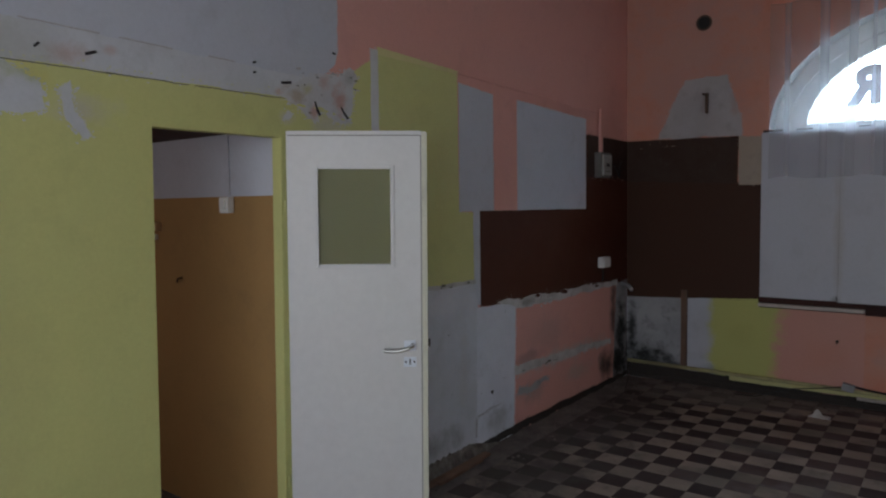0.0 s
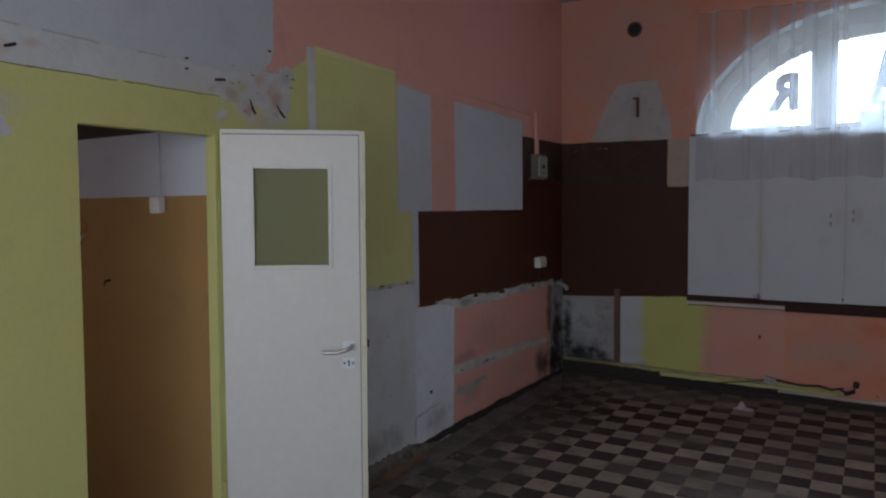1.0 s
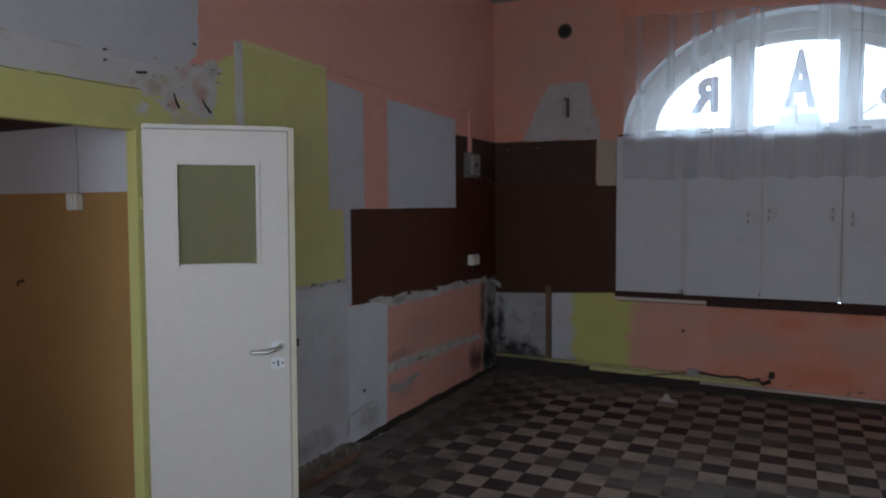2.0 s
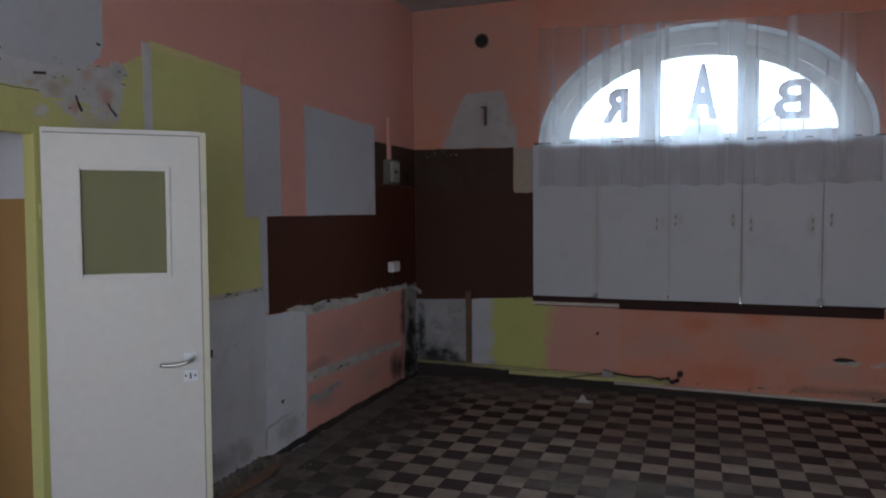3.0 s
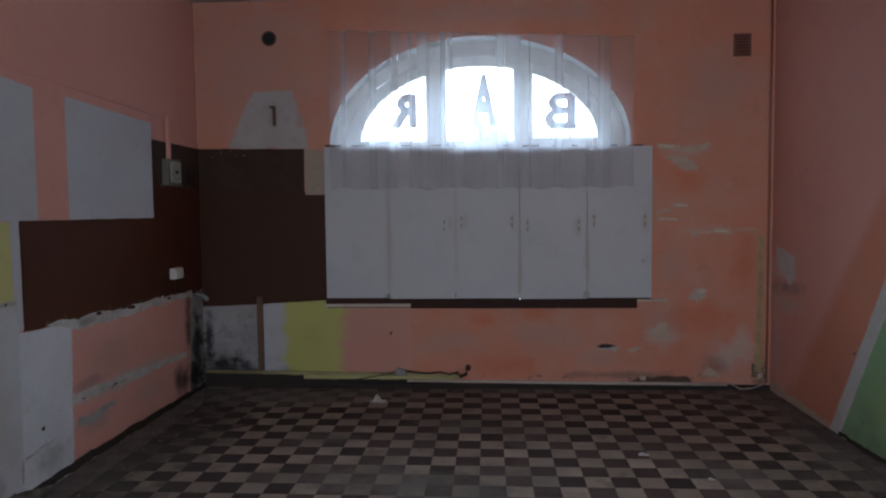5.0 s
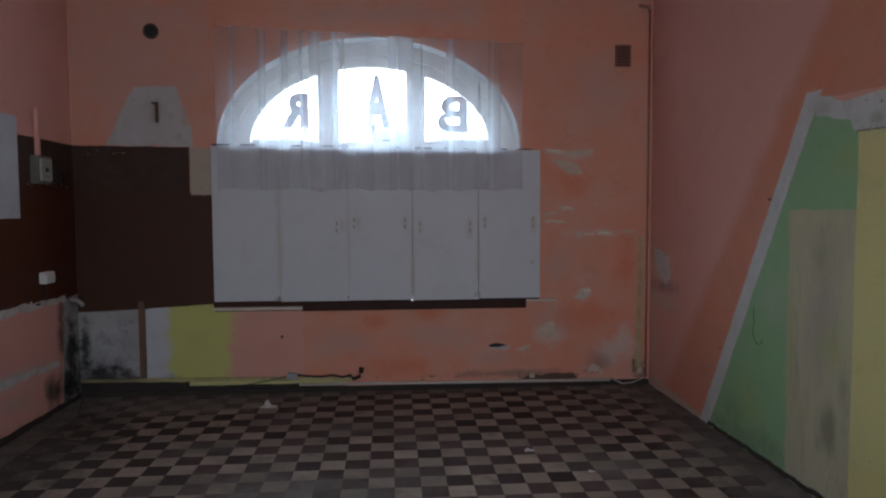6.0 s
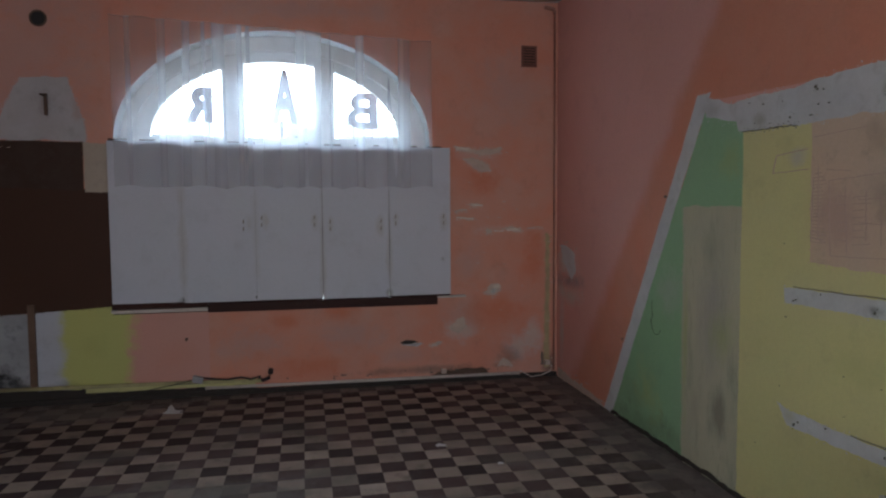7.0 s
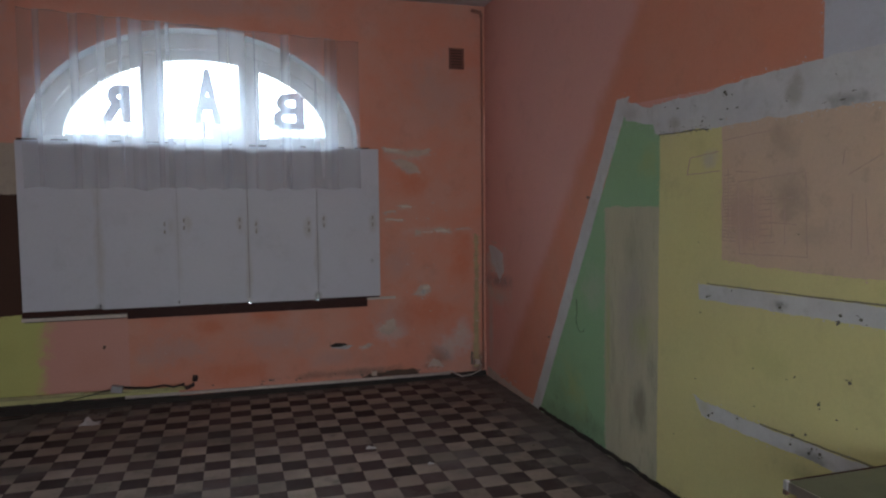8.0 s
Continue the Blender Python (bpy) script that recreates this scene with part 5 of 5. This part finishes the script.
stub = tagged(mesh_ob("pipe_stub", tube([(XL + 0.01, 6.50, 0.90), (XL + 0.07, 6.48, 0.895), (XL + 0.11, 6.46, 0.875), (XL + 0.125, 6.45, 0.855)], 0.019, 12), GRAY_BARE, smooth=True), "dusty gray pipe stub coming out of the corner", "pipe")

# nails and plugs on the left wall
for y, z, dy, dz in ((1.525, 2.25, 0.035, 0.012), (1.35, 2.248, 0.01, 0.012), (2.44, 2.265, 0.05, 0.005), (2.65, 2.20, 0.02, -0.07), (2.83, 2.19, 0.04, -0.06), (2.28, 2.335, 0.006, 0.0), (2.28, 2.29, 0.004, 0.0), (2.78, 2.46, 0.006, -0.01)):
    nb = tube([(XL + 0.001, y, z), (XL + 0.003, y + dy * 0.4, z + dz * 0.4), (XL + 0.016, y + dy, z + dz)], 0.004 + 0.05 * min(math.hypot(dy, dz), 0.04), 8)
    tagged(mesh_ob("nail", nb, NAIL), "rusty nail stuck in the plaster", "nail", "nails over the doorway")

# front wall fittings
fl = tagged(empty("flue_hole", -2.085, YF - 0.003, 3.245), "round black stovepipe hole with a metal collar", "hole")
bmr = bmesh.new()
for k in range(24):
    a0, a1 = 2 * math.pi * k / 24, 2 * math.pi * (k + 1) / 24
    q = [bmr.verts.new((r * math.cos(a), y, r * math.sin(a))) for a in (a0, a1) for r, y in ((0.068, -0.012), (0.054, -0.012))]
    w = [bmr.verts.new((r * math.cos(a), y, r * math.sin(a))) for a in (a0, a1) for r, y in ((0.068, 0.0), (0.054, 0.0))]
    bmr.faces.new((q[0], q[2], q[3], q[1]))
    bmr.faces.new((q[0], w[0], w[2], q[2]))
    bmr.faces.new((q[1], q[3], w[3], w[1]))
bmesh.ops.remove_doubles(bmr, verts=bmr.verts[:], dist=0.0004)
part("collar", bmr, RUST, fl)
part("opening", tube([(0, -0.004, 0), (0, 0.0, 0)], 0.056, 24), BLACK, fl)

pegb = bmesh.new()
box(pegb, -0.013, 0.011, -0.03, 0, -0.17, 0.01, bevel=0.005)
tube([(0.0, -0.04, -0.01), (-0.03, -0.06, 0.0)], 0.009, 8, pegb)
peg = tagged(mesh_ob("wall_bracket", pegb, RUST), "dark iron bracket on a gray patch", "bracket")
peg.location = (-2.05, YF - 0.005, 2.62)
stk = tagged(mesh_ob("upright_batten", boxed(-2.262, -2.208, YF - 0.03, YF, 0.165, 0.865, bevel=0.004), WOOD_GREY), "brown wooden batten upright against the wall", "batten")

vent = tagged(empty("air_vent", 2.155, YF, 2.985), "small brown slatted air vent near the ceiling", "vent")
part("backing", boxed(-0.068, 0.068, -0.004, 0, 0, 0.185), VENT_D, vent)
for a, b, c, d in ((-0.075, -0.055, -0.006, 0.192), (0.055, 0.075, -0.006, 0.192)):
    part("vent_frame", boxed(a, b, -0.014, 0, c, d, bevel=0.002), VENT, vent)
for z in (-0.006, 0.174):
    part("vent_frame", boxed(-0.055, 0.055, -0.014, 0, z, z + 0.018, bevel=0.002), VENT, vent)
for k in range(6):
    part("slat", boxed(-0.055, 0.055, -0.012, -0.004, 0.020 + k * 0.026, 0.034 + k * 0.026), VENT, vent)

cp = tagged(empty("corner_pipe", XR - 0.045, YF - 0.04, 0.02), "thin vertical heating pipe in the corner", "pipe")
part("pipe_run", tube([(0, 0, 0.05), (0, 0, 1.4), (0, 0, ZC - 0.12)], 0.008, 10), PIPE_R, cp, smooth=True)
part("elbow", tube([(0, 0, ZC - 0.13), (-0.01, 0, ZC - 0.09), (-0.10, 0.0, ZC - 0.075)], 0.016, 10), PIPE_R, cp, smooth=True)

# pipe, yellow board and skirting along the front wall
tagged(mesh_ob("heating_pipe", tube([(-2.76, YF - 0.05, 0.160), (-1.9, YF - 0.05, 0.150), (-0.9, YF - 0.05, 0.138), (-0.36, YF - 0.05, 0.122)], 0.017, 12), PIPE_Y, smooth=True), "yellow painted heating pipe along the wall foot", "pipe")
tagged(mesh_ob("baseboard", boxed(-1.83, -0.42, YF - 0.032, YF, 0.088, 0.130, bevel=0.004), SKIRT_Y), "yellow painted wooden baseboard", "baseboard", kind="structure")
tagged(mesh_ob("skirting_pipe", tube([(-0.85, YF - 0.035, 0.078), (0.5, YF - 0.035, 0.066), (2.05, YF - 0.035, 0.056)], 0.015, 12), PIPE_W, smooth=True), "chalky white painted pipe along the floor", "pipe")
# solid dark box paints in the shaded gap beneath the skirting pipes
tagged(mesh_ob("floor_shadow_gap", boxed(XL + 0.01, XR - 0.01, YF - 0.026, YF, 0.0, 0.045), DARK), "dark strip painted for the shaded joint at the wall foot", "joint", kind="structure")

elb = tagged(empty("drain_elbow", -0.33, YF, 0.10), "dark iron drain pipe elbow sticking out of the wall", "pipe")
part("bend", tube([(-0.06, -0.03, 0.03), (-0.02, -0.06, 0.025), (0.03, -0.07, 0.05), (0.045, -0.07, 0.10)], 0.017, 12), RUST_DK, elb, smooth=True)
part("socket_ring", tube([(0.043, -0.07, 0.085), (0.05, -0.07, 0.13)], 0.022, 12), RUST_DK, elb, smooth=True)
jb = tagged(empty("junction_box", -0.92, YF, 0.135), "gray junction box lying on the pipe", "box")
part("case", boxed(-0.04, 0.05, -0.08, -0.03, 0.0, 0.058, bevel=0.006, m=Matrix.Rotation(radians(12), 4, "Y")), GRAY_BARE, jb)
part("cable", tube([(0.05, -0.06, 0.04), (0.14, -0.07, 0.03), (0.26, -0.06, 0.015), (0.38, -0.06, 0.03), (0.46, -0.07, 0.01), (0.55, -0.06, 0.03)], 0.008, 8), BLACK, jb, smooth=True)
tagged(mesh_ob("wall_cable", tube([(-0.96, YF - 0.075, 0.165), (-1.10, YF - 0.085, 0.135), (-1.30, YF - 0.095, 0.105), (-1.46, YF - 0.115, 0.050), (-1.58, YF - 0.14, 0.008), (-1.75, YF - 0.17, 0.007)], 0.0042, 8), BLACK, smooth=True), "thin black cable hanging from the junction box to the floor", "cable")
tp = tagged(mesh_ob("wall_tap", tube([(-1.0, YF, 0.52), (-1.0, YF - 0.02, 0.52), (-1.003, YF - 0.024, 0.505)], 0.011, 8), RUST, smooth=True), "rusty pipe end sticking out of the wall", "pipe end")
for x, z in ((1.30, 0.09), (2.33, 0.12)):
    tagged(mesh_ob("pipe_clip", boxed(x - 0.02, x + 0.03, YF - 0.05, YF, z, z + 0.045, bevel=0.006), FLAKE), "gray iron pipe clip on the wall foot", "clip", "clips along the pipe")
tagged(mesh_ob("corner_cable", tube([(2.05, YF - 0.04, 0.08), (2.15, YF - 0.10, 0.03), (2.27, YF - 0.06, 0.03), (2.36, YF - 0.05, 0.06), (2.37, YF - 0.05, 0.12)], 0.005, 8), PIPE_W, smooth=True), "pale cable bent up in the corner", "cable")

# plug holes in the right wall's filler strips
for y, z, r in ((3.297, 1.195, 0.009), (3.280, 1.202, 0.008), (2.788, 1.209, 0.011), (2.468, 1.192, 0.013), (2.460, 1.222, 0.012), (2.362, 1.22, 0.011), (3.11, 1.25, 0.007), (3.27, 0.568, 0.012), (3.24, 0.59, 0.009), (3.054, 0.617, 0.008), (2.71, 0.60, 0.009), (2.695, 0.645, 0.010), (2.626, 0.671, 0.008), (2.605, 0.595, 0.011), (2.59, 0.62, 0.008), (2.545, 0.611, 0.011),
                (3.18, 2.238, 0.014), (3.168, 2.225, 0.010), (3.354, 2.115, 0.009), (3.129, 2.219, 0.007), (3.16, 2.154, 0.008), (2.406, 0.954, 0.012), (2.56, 0.823, 0.010), (2.696, 0.91, 0.006), (4.575, 1.731, 0.013), (4.560, 1.729, 0.010), (5.195, 0.636, 0.012)):
    tagged(mesh_ob("plug_hole", tube([(XR - 0.0095, y, z), (XR - 0.003, y + 0.3 * r, z + 0.002)], r * 0.6, 7), CRACK), "dark old plug hole in the plaster", "hole", "plug holes in the wall")
curl = [(4.74 - 0.02 * k / 3 + 0.0, 1.0 - 0.05 * k) for k in range(3)] + [(4.67 + 0.075 * math.cos(math.pi * (0.05 + k / 11)), 0.87 - 0.10 * math.sin(math.pi * (0.05 + k / 11))) for k in range(9)]
wire = tube([(XR - 0.006 - 0.004 * (k % 2), u, v) for k, (u, v) in enumerate(curl)], 0.0018, 6)
tagged(mesh_ob("loose_wire", wire, BLACK), "thin loose wire curling on the green wall", "wire")

# floor litter
def scrap(x, y, size, h, seed):
    """A torn bit of paper, folded up along one side."""
    bm = bmesh.new()
    n = 8
    g = []
    for i in range(n + 1):
        row = []
        for k in range(n + 1):
            a, b = i / n - 0.5, k / n - 0.5
            edge = 1 + 0.35 * noise.noise((i * 0.7, k * 0.7, seed))
            up = max(0.0, 0.3 - abs(a + 0.12)) / 0.3 * (0.6 + b)
            row.append(bm.verts.new((x + size * a * edge, y + size * 0.6 * b * edge, 0.003 + h * max(0.0, up + 0.25 * noise.noise((i * 0.5, k * 0.5, seed + 2))))))
        g.append(row)
    for p, q in zip(g, g[1:]):
        for k in range(n):
            bm.faces.new((p[k], q[k], q[k + 1], p[k + 1]))
    ob = mesh_ob("paper_scrap", bm, PAPER)
    md = ob.modifiers.new("thickness", "SOLIDIFY")
    md.thickness = 0.002
    return tagged(ob, "crumpled white paper scrap on the floor", "paper", "scraps on the floor")


scrap(-1.05, 6.16, 0.14, 0.05, 1)
scrap(0.945, 4.93, 0.066, 0.010, 2)
scrap(1.26, 4.51, 0.035, 0.010, 3)
for i, (x0, y0, x1, y1, w) in enumerate(((-2.700, 3.32, -2.712, 4.05, 0.050), (-2.660, 3.45, -2.672, 3.92, 0.022))):
    bm = boxed(-w / 2, w / 2, 0, math.dist((x0, y0), (x1, y1)), 0.0, 0.018, bevel=0.003)
    ob = tagged(mesh_ob("wood_strip", bm, WOOD_RED), "loose strip of orange-brown wood on the floor", "wood strip", "loose wood strips")
    ob.matrix_basis = pose(x0, y0, 0.001 + 0.002 * i, 0, 0, math.degrees(math.atan2(-(x1 - x0), y1 - y0)))
tagged(mesh_ob("floor_cable", tube([(-2.70, 6.5, 0.16), (-2.66, 6.35, 0.05), (-2.55, 6.0, 0.012), (-2.52, 5.6, 0.010), (-2.36, 5.40, 0.010), (-2.1, 5.36, 0.010), (-1.9, 5.50, 0.010)], 0.0055, 8), RUST_DK, smooth=True), "loose black cable curling over the floor", "cable")

# crumbled bank of mortar where the plaster ends above the floor
bm = bmesh.new()
rows = []
for k in range(121):
    y = 3.0 + 1.28 * k / 120
    fade = min(1.0, (120 - k) / 30)
    top = 0.080 * fade * (1 + 0.16 * noise.noise((y * 9, 1.0, 0)) + 0.18 * noise.noise((y * 31, 4.0, 0))) + 0.006
    out = 0.050 * (0.6 + 0.4 * fade) * (1 + 0.35 * noise.noise((y * 7, 5.0, 0)) + 0.3 * noise.noise((y * 33, 6.0, 0)))
    rows.append([bm.verts.new((XL + dx, y, z)) for dx, z in ((0.0, 0.0), (0.0, top), (0.012 + 0.25 * out, top * (0.75 + 0.2 * noise.noise((y * 16, 2.0, 0)))), (0.65 * out, top * (0.38 + 0.2 * noise.noise((y * 19, 3.0, 0)))), (out, 0.0))])
for p, q in zip(rows, rows[1:]):
    for a in range(5):
        b = (a + 1) % 5
        bm.faces.new((p[a], p[b], q[b], q[a]))
bm.faces.new(rows[0])
bm.faces.new(rows[-1][::-1])
tagged(mesh_ob("mortar_bank", bm, MORTAR), "crumbling gray-brown mortar bank at the wall foot", "rubble")


# crumbled plaster and grit along the wall feet
def grit(name, spots, material):
    vs, fs = [], []
    for x, y, r in spots:
        n = len(vs)
        a = rnd.uniform(0, 6.28)
        for k in range(5):
            q = r * rnd.uniform(0.6, 1.2)
            vs.append((x + q * math.cos(a + k * 1.257), y + q * math.sin(a + k * 1.257), 0.0))
        for k in range(5):
            q = r * rnd.uniform(0.3, 0.7)
            vs.append((x + q * math.cos(a + k * 1.257), y + q * math.sin(a + k * 1.257), r * rnd.uniform(0.3, 0.8)))
        fs += [(n + k, n + (k + 1) % 5, n + 5 + (k + 1) % 5, n + 5 + k) for k in range(5)] + [tuple(n + 5 + k for k in range(5))]
    me = bpy.data.meshes.new(name)
    me.from_pydata(vs, [], fs)
    me.materials.append(material)
    return tagged(new(name, me), "crumbled plaster grit lying along the wall feet", "rubble", kind="stuff")


spots = []
for k in range(420):
    side = rnd.random()
    if side < 0.5:
        x, y = XL + 0.02 + abs(rnd.gauss(0, 0.16)), rnd.uniform(3.3, 6.55)
    elif side < 0.75:
        x, y = rnd.uniform(XL + 0.1, XR - 0.1), YF - 0.08 - abs(rnd.gauss(0, 0.10))
    else:
        x, y = XR - 0.02 - abs(rnd.gauss(0, 0.14)), rnd.uniform(3.0, 6.5)
    spots.append((x, y, rnd.uniform(0.004, 0.016)))
grit("rubble", spots, SCREED)

# table in the corner of the view
tb = tagged(empty("table", 1.83, 2.09, 0.0), "gray-green table with a worn metal corner, against the wall", "table")
part("tabletop", boxed(0.0, 0.58, -1.1, 0.0, 0.722, 0.75, bevel=0.004), TABLE, tb)
part("edge_trim", boxed(-0.006, 0.58, 0.0, 0.006, 0.718, 0.752, bevel=0.002), RAIL, tb, "dark brown edge trim")
part("edge_trim", boxed(-0.006, 0.0, -1.1, 0.0, 0.718, 0.752, bevel=0.002), STEEL, tb, "worn metal edge trim")
part("corner_cap", boxed(-0.009, 0.006, -0.010, 0.009, 0.722, 0.754, bevel=0.003), PLASTER_D, tb, "chipped pale corner cap")
part("corner_cap", boxed(-0.010, 0.004, -0.008, 0.010, 0.704, 0.721, bevel=0.003), RUST, tb, "dark worn corner iron")
for a, b in ((0.02, -0.06), (0.52, -0.06), (0.02, -1.08), (0.52, -1.08)):
    part("leg", boxed(a, a + 0.04, b, b + 0.04, 0.0, 0.722, bevel=0.004), STEEL, tb)

# ---- floor tiles ----
S, GX, GY = 0.1615, 0.0067, 5.343
I0, I1, J0, J1 = -16, 14, -45, 8


def tile_mesh(mat):
    bm = boxed(0.0012, S - 0.0012, 0.0012, S - 0.0012, -0.012, 0.0, bevel=0.0)
    me = bpy.data.meshes.new("tile")
    bm.to_mesh(me)
    bm.free()
    me.materials.append(mat)
    return me


TM = {True: tile_mesh(TILE_D), False: tile_mesh(TILE_L)}
rest = {True: [], False: []}
rnd = random.Random(4)
for j in range(J0, J1):
    for i in range(I0, I1):
        dark = (i + j) % 2 == 0
        dz = -0.0015 * rnd.random()
        x, y = GX + i * S, GY + j * S
        if -10 <= i < 10 and -9 <= j < 6:
            ob = new("tile", TM[dark])
            ob.parent = floor
            ob.matrix_basis = pose(x, y, dz, rnd.uniform(-0.25, 0.25), rnd.uniform(-0.25, 0.25), rnd.uniform(-0.3, 0.3))
        else:
            rest[dark].append((x, y, dz))
for dark, cells in rest.items():
    vs, fs = [], []
    for x, y, dz in cells:
        n = len(vs)
        e = S - 0.0012
        vs += [(x + a, y + b, z) for z in (-0.012, dz) for a, b in ((0.0012, 0.0012), (e, 0.0012), (e, e), (0.0012, e))]
        fs += [(n + 4, n + 5, n + 6, n + 7), (n, n + 1, n + 5, n + 4), (n + 1, n + 2, n + 6, n + 5), (n + 2, n + 3, n + 7, n + 6), (n + 3, n, n + 4, n + 7)]
    me = bpy.data.meshes.new("tiles")
    me.from_pydata(vs, [], fs)
    me.materials.append(TILE_D if dark else TILE_L)
    ob = new("tiles", me)
    ob.parent = floor
    tagged(ob, kind="stuff")
